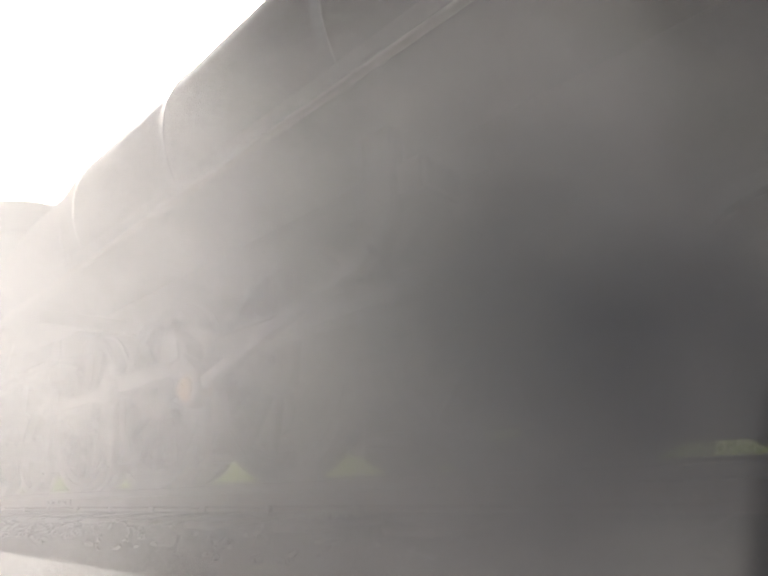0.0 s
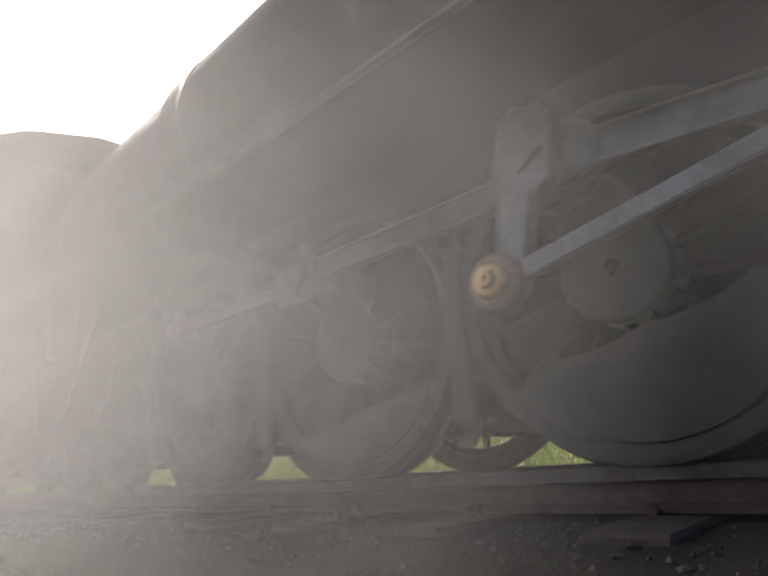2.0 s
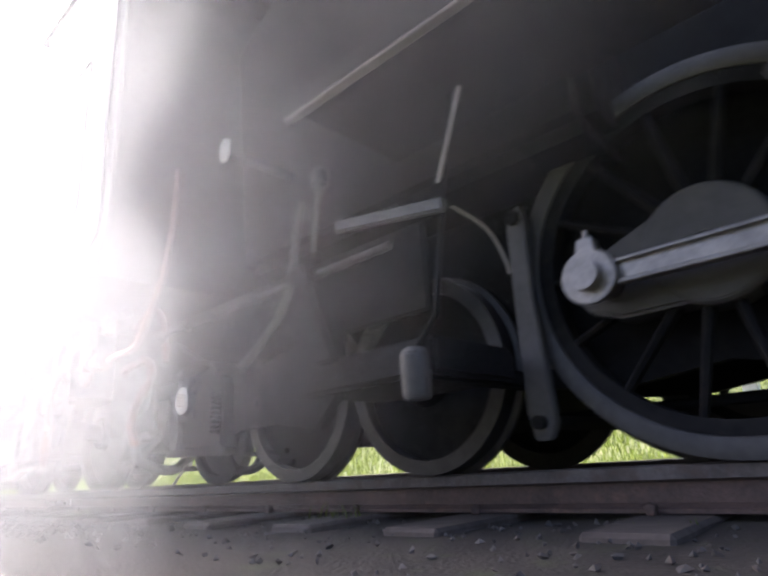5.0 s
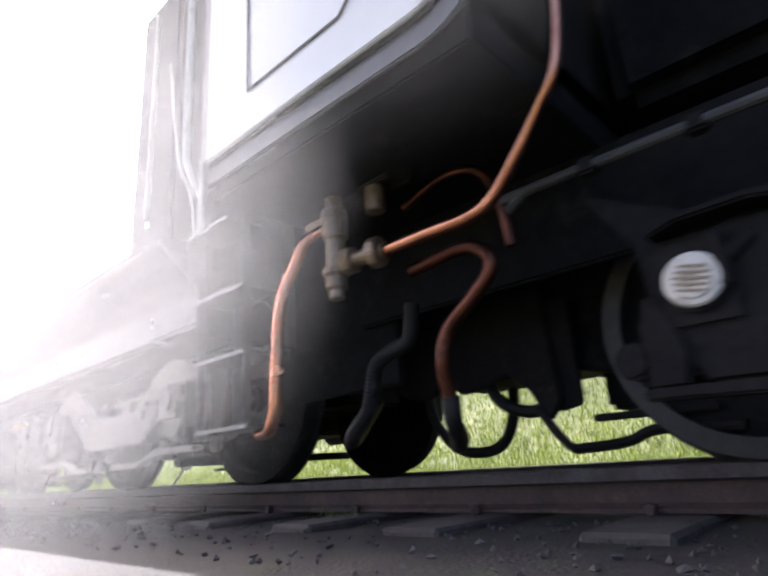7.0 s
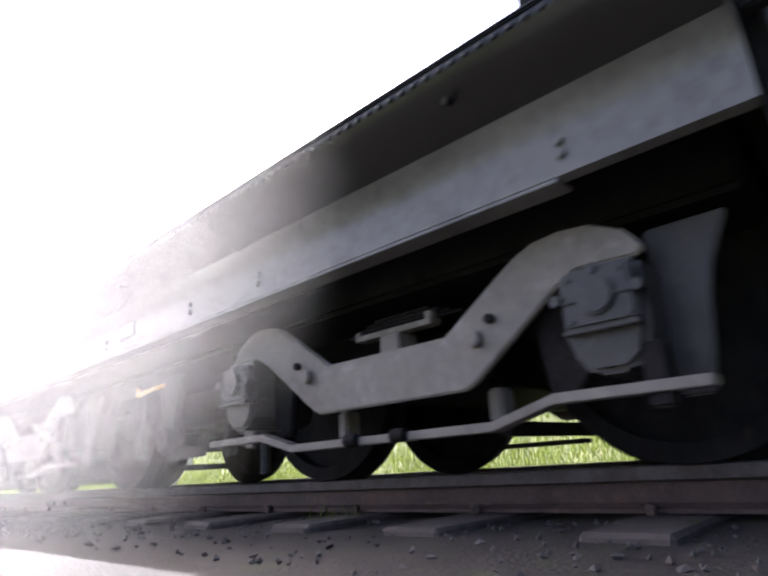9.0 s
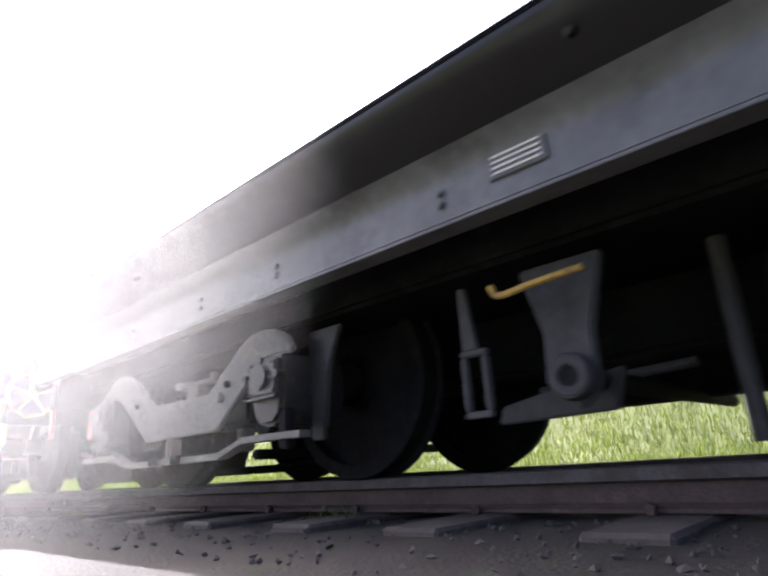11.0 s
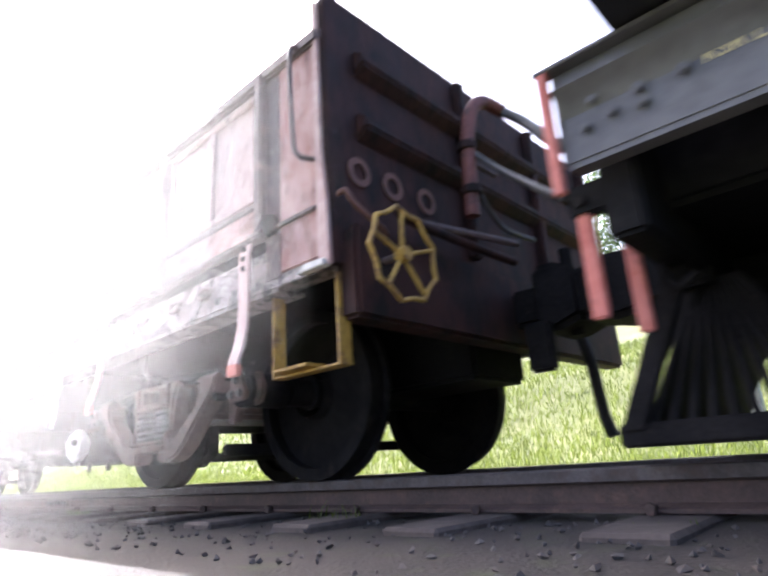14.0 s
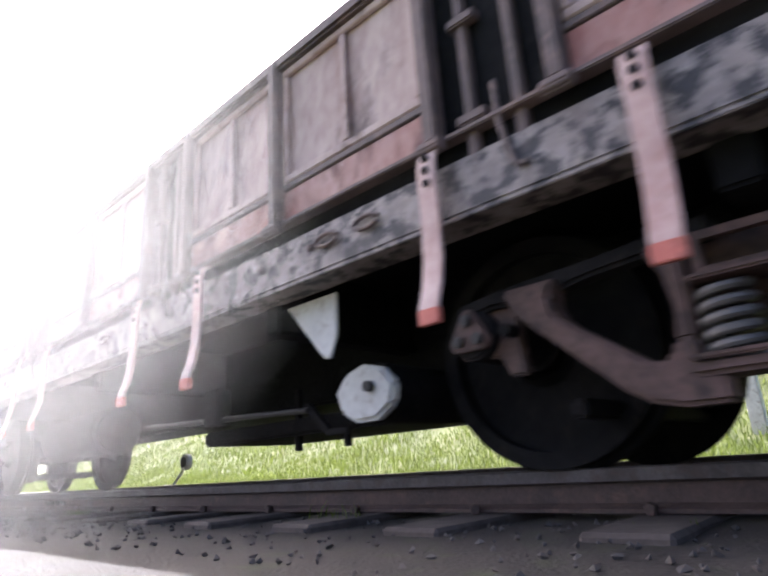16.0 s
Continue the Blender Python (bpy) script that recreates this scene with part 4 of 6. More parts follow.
    nearer("axlebox_rim", soften(cyl(B(), (-9.46, 1.635, 0.462), (-9.46, 1.6, 0.462), 0.085, 32), 0.008), CASTIRON, tk)
    bm = B()
    lathe(bm, [(0.002, 1.592), (0.02, 1.592), (0.024, 1.588), (0.05, 1.588), (0.054, 1.593), (0.068, 1.593), (0.074, 1.6), (0.074, 1.62), (0.002, 1.62)], 40, cx=-9.46, cz=0.462)
    nearer("axlebox_cap", bm, CREAM, tk, "pale round cap with a cast pattern")
    for k in range(5):
        nearer("cast_bar", box(B(), -0.045 + 0.006 * abs(k - 2), 0.045 - 0.006 * abs(k - 2), 1.584, 1.59, -0.034 + k * 0.016, -0.028 + k * 0.016, Matrix.Translation((-9.46, 0, 0.462)) @ Matrix.Rotation(radians(12), 4, "Y")), BRONZE, tk)
    # the box casting beside the cap, its hood, pedestal, coil and tie bar
    part("box_casting", soften(prism(B(), [(-9.50, 0.2), (-9.43, 0.2), (-9.40, 0.165), (-9.12, 0.16), (-9.10, 0.44), (-9.18, 0.49), (-9.30, 0.50), (-9.46, 0.47)], 1.315, 1.40), 0.014), CASTIRON, tk, "sooty box casting")
    part("hood_lip", soften(prism(B(), [(-9.46, 0.495), (-9.40, 0.515), (-9.26, 0.52), (-9.18, 0.505), (-9.11, 0.46), (-9.10, 0.475), (-9.17, 0.525), (-9.26, 0.54), (-9.41, 0.534), (-9.47, 0.51)], 1.285, 1.38), 0.006), CASTIRON, tk)
    part("cap_collar", soften(box(B(), -9.35, -9.315, 1.285, 1.35, 0.35, 0.475), 0.008), CASTIRON, tk)
    part("hose_nut", soften(cyl(B(), (-9.34, 1.31, 0.41), (-9.27, 1.33, 0.46), 0.026, 6), 0.004), CASTIRON, tk)
    part("pedestal", soften(prism(B(), [(-9.165, 0.15), (-9.075, 0.15), (-9.085, 0.30), (-9.075, 0.42), (-9.10, 0.46), (-9.15, 0.45)], 1.30, 1.33), 0.01), CASTIRON, tk)
    part("pedestal_coil", tube(B(), [(-9.115 + 0.018 * math.cos(a), 1.29 + 0.018 * math.sin(a), 0.22 + 0.17 * a / 56.0) for a in np.linspace(0, 56, 120)], 0.007, 6), CASTIRON, tk, "short coil spring")
    part("tie_bar", soften(prism(B(), [(-9.53, 0.145), (-9.05, 0.13), (-9.04, 0.15), (-9.10, 0.185), (-9.18, 0.165), (-9.53, 0.17)], 1.29, 1.36), 0.006), CASTIRON, tk)
    part("left_horn", soften(prism(B(), [(-9.52, 0.165), (-9.44, 0.165), (-9.42, 0.24), (-9.45, 0.33), (-9.50, 0.38), (-9.52, 0.30)], 1.30, 1.36), 0.01), CASTIRON, tk)
    part("horn_boss", soften(cyl(B(), (-9.545, 1.36, 0.235), (-9.545, 1.30, 0.235), 0.042, 20), 0.01), CASTIRON, tk)
    part("bracket_disc", soften(cyl(B(), (-8.945, 1.42, 0.325), (-8.945, 1.36, 0.325), 0.018, 16), 0.004), DULL, tk)
    part("lower_brake_rod", tube(B(), round_path([(-10.16, 2.0, 0.22), (-10.06, 2.0, 0.08), (-9.98, 2.0, 0.068), (-9.85, 2.0, 0.078), (-9.74, 2.0, 0.11), (-9.5, 2.0, 0.10)]), 0.018, 8), CASTIRON, tk)
    part("lower_brake_beam", soften(box(B(), -9.95, -9.55, 1.98, 2.02, 0.15, 0.175), 0.006), CASTIRON, tk)
    part("pipe_run", tube(B(), round_path([(-9.85, 1.4, 0.735), (-9.8, 1.4, 0.765), (-9.74, 1.4, 0.776), (-8.2, 1.4, 0.776)]), 0.015, 10), DULL, lo, "long pipe clipped along the frame")
    for x in (-9.6, -9.33, -9.0, -8.6):
        part("pipe_clip", soften(box(B(), x - 0.025, x + 0.025, 1.38, 1.43, 0.752, 0.8), 0.008), CASTIRON, lo)
    part("air_hose", tube(B(), round_path([(-8.684, 1.41, 1.123), (-8.713, 1.41, 1.000), (-8.763, 1.41, 0.788), (-8.798, 1.41, 0.717), (-8.903, 1.41, 0.615), (-9.114, 1.41, 0.498), (-9.269, 1.41, 0.469), (-9.373, 1.41, 0.448)], 14), 0.016, 10, 0.12), HOSE, lo, "thin ribbed hose hanging under the cab")
    part("cab_bracket", soften(prism(B(), [(-8.66, 0.78), (-8.56, 0.8), (-8.5, 0.62), (-8.4, 0.4), (-8.5, 0.4), (-8.62, 0.64)], 1.3, 1.34), 0.008), CASTIRON, lo)
    part("bracket_foot", soften(box(B(), -8.62, -8.0, 1.34, 1.8, 0.3, 0.42), 0.015), CASTIRON, lo)
    # fittings along the firebox: a plate, an oil pipe, a lubricator and their brackets
    part("oval_plate", soften(prism(B(), [(-9.095 + 0.042 * math.cos(a), 1.511 + 0.062 * math.sin(a)) for a in np.linspace(0, 2 * math.pi, 25)[:-1]], 1.29, 1.305), 0.003), CREAM, lo, "pale oval works plate")
    part("plate_bracket", soften(box(B(), -9.095 - 0.02, -9.095 + 0.02, 1.305, 1.74, 1.511 - 0.02, 1.511 + 0.02), 0.004), BLACK, lo)
    part("drain_cock", soften(lathe_z(-8.442, 1.3, [(0.0, 1.076), (0.03, 1.076), (0.03, 1.126), (0.018, 1.136), (0.0, 1.136)]), 0.003), HUB, lo)
    part("drain_tube", tube(B(), [(-8.442, 1.3, 1.106), (-8.486, 1.3, 0.816)], 0.01, 8), HUB, lo, "grey slanting drain tube")
    part("lubricator", soften(lathe_z(-8.069, 1.33, [(0.0, 0.230), (0.04, 0.230), (0.045, 0.250), (0.045, 0.366), (0.03, 0.386), (0.0, 0.386)]), 0.004), HUB, lo, "grey lubricator cylinder")
    part("lubricator_pipe", tube(B(), [(-8.069, 1.33, 0.376), (-7.976, 1.33, 0.469), (-7.956, 1.5, 1.3)], 0.01, 8), BLACK, lo)
    part("lubricator_arm", soften(box(B(), -8.10, -8.03, 1.36, 2.12, 0.29, 0.35), 0.01), BLACK, lo)
    part("oil_pipe", tube(B(), [(-7.787, 1.3, 1.145), (-7.899, 1.3, 0.865)], 0.007, 8), ROD, lo, "thin bright oil pipe")
    part("pipe_bracket", soften(prism(B(), [(-8.386, 0.862), (-7.899, 0.776), (-7.899, 0.821), (-8.386, 0.907)], 1.31, 1.34), 0.006), DULL, lo)
    VEHICLES.append(lo)
    return lo


def prism_x(pts, x0, x1):
    """An outline in y and z, pushed from x0 to x1."""
    bm = B()
    a = [bm.verts.new((x0, y, z)) for y, z in pts]
    b = [bm.verts.new((x1, y, z)) for y, z in pts]
    bm.faces.new(a), bm.faces.new(b[::-1])
    for i in range(len(pts)):
        j = (i + 1) % len(pts)
        bm.faces.new((a[i], b[i], b[j], a[j]))
    bmesh.ops.recalc_face_normals(bm, faces=bm.faces[:])
    return bm


def lathe_x(x0, x1, y, z, r):
    return cyl(B(), (x0, y, z), (x1, y, z), r, 64)


def lathe_z(x, y, prof):
    bm = lathe(B(), [(max(r, 0.001), h) for r, h in prof], 24, False)
    bm.transform(Matrix.Translation((x, y, 0)) @ Matrix(((1, 0, 0, 0), (0, 0, 1, 0), (0, 1, 0, 0), (0, 0, 0, 1))))
    bmesh.ops.recalc_face_normals(bm, faces=bm.faces[:])
    return bm


def frame_ring(x0, x1, z0, z1, y0, y1, w):
    bm = B()
    box(bm, x0 - w, x1 + w, y0, y1, z0 - w, z0)
    box(bm, x0 - w, x1 + w, y0, y1, z1, z1 + w)
    box(bm, x0 - w, x0, y0, y1, z0 + 0.001, z1 - 0.001)
    box(bm, x1, x1 + w, y0, y1, z0 + 0.001, z1 - 0.001)
    return bm


def cab_outline(grow):
    """The cab side's outline with its rounded lower front corner."""
    pts = [(-10.76 - grow, 3.02), (-10.76 - grow, 1.125 - grow)]
    pts += [(-9.80 + (0.16 + grow) * math.sin(a), 1.285 - (0.16 + grow) * math.cos(a)) for a in np.linspace(0, math.pi / 2, 9)]
    return pts + [(-9.64 + grow, 3.02)]


def holed_plate(x0, x1, z0, z1, y, holes, t=0.008):
    """A plate with round holes, as a strip of cells round each hole."""
    bm = B()
    zs = [z0] + [(a[1] + b[1]) / 2 for a, b in zip(holes, holes[1:])] + [z1]
    for (hx, hz, hr), za, zb in zip(holes, zs, zs[1:]):
        n = 32
        ring, rim = [], []
        for i in range(n):
            a = 2 * math.pi * (i + 0.5) / n
            c, s = math.cos(a), math.sin(a)
            k = min(((x1 - hx) / c if c > 0 else (x0 - hx) / c), ((zb - hz) / s if s > 0 else (za - hz) / s))
            ring.append((hx + hr * c, hz + hr * s))
            rim.append((hx + k * c, hz + k * s))
        for yy in (y, y + t):
            a_ = [bm.verts.new((p[0], yy, p[1])) for p in ring]
            b_ = [bm.verts.new((p[0], yy, p[1])) for p in rim]
            for i in range(n):
                j = (i + 1) % n
                bm.faces.new((a_[i], a_[j], b_[j], b_[i]))
    bmesh.ops.recalc_face_normals(bm, faces=bm.faces[:])
    return bm


build_locomotive()


# ---- tender ----


def tender_bogie(te, xc):
    bo = part("bogie", soften(box(B(), xc - 0.3, xc + 0.3, 1.72, 3.35, 0.30, 0.5), 0.02), CASTIRON, te, "black bogie with a pale dusty plate frame")
    top = [(0.0, 0.438), (0.28, 0.438), (0.56, 0.628), (0.63, 0.658), (0.72, 0.668), (0.81, 0.658), (0.90, 0.614), (0.945, 0.555), (0.93, 0.535), (0.76, 0.54), (0.70, 0.51), (0.385, 0.275), (0.345, 0.256), (0.0, 0.256)]
    out = top[:1] + top[1:-1] + top[-1:] + [(-x, z) for x, z in reversed(top[1:-1])]
    for y, nm in ((1.495, "plate_frame"), (3.55, "far_plate_frame")):
        part(nm, soften(prism(B(), [(xc + x, z) for x, z in out], y, y + 0.03), 0.006), PLATE, bo, "flat dusty grey-brown frame plate")
    for s in (1, -1):
        part("frame_bolt", soften(cyl(B(), (xc + s * 0.405, 1.5, 0.408), (xc + s * 0.405, 1.468, 0.408), 0.027, 20), 0.005), PLATE, bo)
        part("frame_pin", soften(cyl(B(), (xc + s * 0.465, 1.5, 0.46), (xc + s * 0.465, 1.475, 0.46), 0.016, 12), 0.003), CASTIRON, bo)
        part("pedestal", soften(prism(B(), [(xc + s * 0.915, 0.63), (xc + s * 1.13, 0.63), (xc + s * 1.10, 0.565), (xc + s * 1.07, 0.50), (xc + s * 1.05, 0.42), (xc + s * 1.035, 0.30), (xc + s * 1.01, 0.17), (xc + s * 0.93, 0.17), (xc + s * 0.92, 0.45)][::s], 1.6, 1.63), 0.008), BOXPAINT, bo, "greasy dark axle guard plate")
        part("pedestal_inner", soften(prism(B(), [(xc + s * 0.56, 0.5), (xc + s * 0.72, 0.55), (xc + s * 0.72, 0.25), (xc + s * 0.66, 0.19), (xc + s * 0.6, 0.2)][::s], 1.56, 1.6), 0.008), CASTIRON, bo)
        x = xc + s * 0.828
        bx = part("axlebox", soften(prism(B(), [(x - 0.108, 0.525), (x + 0.108, 0.525), (x + 0.112, 0.35), (x + 0.09, 0.27), (x + 0.045, 0.235), (x - 0.045, 0.235), (x - 0.09, 0.27), (x - 0.112, 0.35)], 1.445, 1.8), 0.018), BOXPAINT, te, "greasy black axlebox with a square lid")
        part("lid", soften(box(B(), x - 0.098, x + 0.098, 1.42, 1.455, 0.354, 0.508), 0.01), BOXPAINT, bx)
        part("lid_boss", soften(cyl(B(), (x, 1.425, 0.435), (x, 1.404, 0.435), 0.052, 32), 0.006), BOXPAINT, bx)
        part("lid_rib", soften(box(B(), x - 0.094, x + 0.094, 1.413, 1.425, 0.424, 0.436), 0.003), BOXPAINT, bx)
        part("lid_hinge", soften(box(B(), x - 0.012, x + 0.012, 1.412, 1.425, 0.49, 0.52), 0.003), BOXPAINT, bx)
        for dx, dz in ((-0.108, 0.44), (0.106, 0.436), (-0.07, 0.49), (0.07, 0.49), (-0.075, 0.375), (0.078, 0.375)):
            big = abs(dx) > 0.1
            part("lid_bolt", cyl(B(), (x + dx, 1.45, dz), (x + dx, 1.408 if big else 1.414, dz), 0.016 if big else 0.007, 10), BOXPAINT, bx)
        part("drip_lip", soften(box(B(), x - 0.1, x + 0.1, 1.412, 1.45, 0.343, 0.354), 0.003), BOXPAINT, bx)
        part("stay_foot", soften(box(B(), x + s * 0.1 - 0.03, x + s * 0.1 + 0.03, 1.45, 1.5, 0.14, 0.3), 0.008), CASTIRON, bo)
        part("brake_shoe", soften(box(B(), xc + s * 0.36 - 0.02, xc + s * 0.36 + 0.035, 1.62, 1.7, 0.16, 0.27), 0.01), PLATE, bo)
        part("tie_bar_clamp", soften(cyl(B(), (xc + s * 0.11 - 0.03, 1.435, 0.142), (xc + s * 0.11 + 0.03, 1.435, 0.142), 0.022, 12), 0.004), CASTIRON, bo)
        wheelset(te, x, R_TEN, WHEELBLACK, WHEELBLACK)
    zig = [(-1.05, 0.19), (-0.66, 0.192), (-0.46, 0.137), (0.46, 0.137), (0.66, 0.192), (1.05, 0.19)]
    part("tie_bar", soften(prism(B(), [(xc + x, z + 0.014) for x, z in zig] + [(xc + x, z - 0.014) for x, z in reversed(zig)], 1.44, 1.5), 0.003), PLATE, bo, "bent flat tie bar below the boxes")
    part("bolster_spring", soften(prism(B(), [(xc - 0.235, 0.528), (xc + 0.155, 0.528), (xc + 0.155, 0.578), (xc + 0.125, 0.578), (xc + 0.125, 0.55), (xc - 0.205, 0.55), (xc - 0.205, 0.566), (xc - 0.235, 0.566)], 1.6, 1.66), 0.003), PLATE, bo, "grey spring seat with turned-up ends")
    part("spring_buckle", soften(box(B(), xc - 0.095, xc + 0.005, 1.59, 1.7, 0.42, 0.527), 0.006), PLATE, bo)
    for k in range(4):
        part("leaf", soften(box(B(), xc - 0.3 + 0.05 * k, xc + 0.27 - 0.05 * k, 1.63, 1.7, 0.553 + 0.014 * k, 0.564 + 0.014 * k), 0.002), CASTIRON, bo)
    part("safety_loop", soften(box(B(), xc - 0.35, xc + 0.3, 2.4, 2.46, 0.09, 0.11), 0.004), CASTIRON, bo)
    part("brake_beam", soften(box(B(), xc + 0.28, xc + 0.34, 1.75, 3.3, 0.12, 0.17), 0.01), CASTIRON, bo)


def build_tender():
    te = thing("tender", -15.0, YC, 0, "black locomotive tender, the light on its sill put into grey", "tender")
    x0, x1 = -18.25, -11.44
    sill = part("sill", prism_x([(1.31, 0.735), (1.31, 0.84), (1.309, 0.858), (1.306, 0.875), (1.299, 0.892), (1.289, 0.908), (1.276, 0.924), (1.258, 0.941), (1.30, 0.945), (1.36, 0.945), (1.36, 0.735)], x0, x1), DUSTY_LIT, te, "long side sill, daylight put into its grey")
    part("sill_end_plate", soften(box(B(), x0 - 0.012, -17.75, 1.306, 1.33, 0.748, 1.015), 0.004), DUSTY_LIT, sill)
    part("lower_flange", soften(box(B(), -17.6, -11.9, 1.312, 1.40, 0.722, 0.735), 0.002), DUSTY_LIT, sill)
    part("far_sill", soften(box(B(), x0, x1, 3.70, 3.76, 0.735, 0.92), 0.004), DUSTY_LIT, te)
    for x in (-11.877, -13.21, -13.745, -14.68, -15.495, -16.06, -16.75, -17.4):
        for z in (0.79, 0.828):
            part("sill_bolt", soften(cyl(B(), (x, 1.313, z), (x, 1.294, z), 0.013, 12), 0.003), DUSTY_LIT, sill)
    for x, z in ((-18.19, 0.95), (-18.11, 0.965), (-18.19, 0.83), (-18.16, 0.895), (-18.12, 0.84), (-18.05, 0.87), (-18.05, 0.83), (-17.95, 0.865)):
        part("rivet", soften(cyl(B(), (x, 1.302, z), (x, 1.288, z), 0.014, 12), 0.004), DUSTY_LIT, sill)
    # tank: a smooth wall with a riveted beading, and the tank top that leans in above
    # same sheet as the sill; the shade under its flare is this darker paint
    tank = part("tank_side", prism_x([(1.36, 0.9455), (1.30, 0.9455), (1.258, 0.9415), (1.238, 0.958), (1.208, 0.985), (1.176, 1.01), (1.148, 1.036), (1.128, 1.06), (1.12, 1.082), (1.12, 1.097), (1.15, 1.11), (3.91, 1.11), (3.94, 1.095), (3.94, 1.07), (3.88, 0.972), (3.7, 0.9455)], -17.70, x1 - 0.004), GLOSS, te, "polished black tank wall, shade of its curve put into the paint")
    part("tank_end", prism_x([(1.36, 1.035), (1.16, 1.04), (1.125, 1.06), (1.12, 1.095), (1.15, 1.11), (3.91, 1.11), (3.94, 1.095), (3.7, 1.035)], -18.08, -17.702), GLOSS, tank)
    part("top_beading", soften(box(B(), -18.09, -11.59, 1.11, 1.13, 1.094, 1.108), 0.005), GLOSS, tank)
    part("tank_top", soften(prism_x([(1.22, 1.11), (1.7, 1.5), (2.1, 1.7), (2.96, 1.7), (3.36, 1.5), (3.84, 1.11)], -18.0, -11.85), 0.03), GLOSS, te, "black tank top")
    rivet = mesh_of("rivet", lathe(B(), [(0.001, -0.007), (0.008, -0.005), (0.011, 0.002), (0.001, 0.002)], 8), GLOSS)
    for k in range(52):
        ob = new("rivet", rivet)
        ob.parent = tank
        ob.location = Vector((-11.65 - k * 0.045, 1.12, 1.078)) - BASE[te]
    for x in (-12.1, -14.15, -16.4):
        part("tank_knob", soften(cyl(B(), (x, 1.17, 1.0), (x, 1.13, 0.985), 0.012, 10), 0.003), GLOSS, tank)
    part("front_bulkhead", soften(box(B(), -11.87, -11.45, 1.16, 3.86, 1.085, 2.6), 0.02), BLACK, te, "tall black bunker front")
    part("bunker_wing", soften(box(B(), -11.42, -11.2, 1.24, 1.28, 0.9, 2.6), 0.006), BLACK, te)
    part("hand_pole", tube(B(), [(-11.67, 1.15, 1.27), (-11.67, 1.15, 2.5)], 0.014, 10), CHALK, te, "pale vertical hand pole")
    part("pole_foot", soften(cyl(B(), (-11.67, 1.15, 1.25), (-11.67, 1.2, 1.25), 0.02, 10), 0.004), CHALK, te)
    part("grab_rail", tube(B(), round_path([(-11.4, 1.1, 2.0), (-11.3, 1.1, 1.52), (-11.24, 1.1, 1.34), (-11.19, 1.12, 1.22), (-11.17, 1.14, 1.0)]), 0.006, 8), CHALK, te, "pale bent grab rail")
    part("front_end_plate", soften(box(B(), -11.438, -11.40, 1.33, 3.73, 0.66, 1.10), 0.006), BLACK, te, "black plate closing the tender front")
    part("underframe", soften(box(B(), x0 + 0.1, x1 - 0.1, 1.62, 3.44, 0.68, 0.91), 0.02), BLACK, te)
    part("centre_beam", soften(box(B(), -18.2, -11.5, 2.3, 2.76, 0.4, 0.69), 0.02), BLACK, te)
    # maker's plate, lettering and number (number as plain bars)
    pl = part("makers_plate", soften(box(B(), -14.50, -14.32, 1.299, 1.312, 0.795, 0.87), 0.003), DUSTY_LIT, te, "cast plate with worn lettering")
    for k in range(4):
        part("cast_bar", box(B(), -14.485, -14.335, 1.295, 1.3, 0.805 + 0.017 * k, 0.812 + 0.017 * k), CREAM, pl)
    cu = bpy.data.curves.new("lettering", "FONT")
    cu.body, cu.size, cu.extrude, cu.align_x = "KSR L", 0.05, 0.0006, "LEFT"
    cu.materials.append(LETTER)
    tx = new("lettering", cu)
    tx.parent = te
    tx.matrix_basis = Matrix.Translation(Vector((-17.91, 1.3045, 0.858)) - BASE[te]) @ pose(0, 0, 0, 90, 0, 0)
    tagged(tx, "faded yellow painted letters")
    for k in range(5):
        part("number_bar", box(B(), -17.72 + 0.026 * k, -17.704 + 0.026 * k, 1.300, 1.308, 0.856, 0.884), LETTER, te, "faded yellow number bar")
    tender_bogie(te, -12.725)
    tender_bogie(te, -16.585)
    # gear between the bogies
    part("slotted_link", soften(frame_ring(-14.85, -14.79, 0.2, 0.38, 1.6, 1.63, 0.022), 0.005), DULL, te, "slotted brake link")
    part("link_rod", soften(prism(B(), [(-14.86, 0.40), (-14.80, 0.40), (-14.83, 0.62), (-14.86, 0.62)], 1.6, 1.625), 0.004), DULL, te)
    part("brake_lever", soften(prism(B(), [(-14.86, 0.16), (-14.44, 0.17), (-14.40, 0.3), (-14.84, 0.22)], 1.78, 1.82), 0.006), DULL, te, "grey brake lever")
    part("hanger_bracket", soften(prism(B(), [(-14.62, 0.62), (-14.34, 0.62), (-14.40, 0.4), (-14.41, 0.22), (-14.47, 0.165), (-14.53, 0.19), (-14.57, 0.26), (-14.56, 0.4)], 1.6, 1.64), 0.01), DULL, te, "cast shaft bracket")
    part("shaft_bush", soften(lathe(B(), [(0.03, 1.56), (0.06, 1.56), (0.07, 1.58), (0.07, 1.66), (0.03, 1.66)], 32, cx=-14.48, cz=0.262), 0.005), DULL, te)
    part("brake_shaft", cyl(B(), (-14.48, 1.57, 0.262), (-14.48, 3.4, 0.262), 0.034, 20), CASTIRON, te)
    part("yellow_handle", tube(B(), round_path([(-14.66, 1.5, 0.56), (-14.62, 1.48, 0.52), (-14.5, 1.48, 0.53), (-14.36, 1.5, 0.545)]), 0.011, 8), YELLOW, te, "worn yellow release handle")
    part("pull_rod", tube(B(), [(-14.9, 2.2, 0.3), (-14.3, 2.2, 0.33)], 0.02, 10), DULL, te)
    part("air_tank", soften(lathe_x(-15.6, -13.9, 2.9, 0.42, 0.17), 0.03), CASTIRON, te)
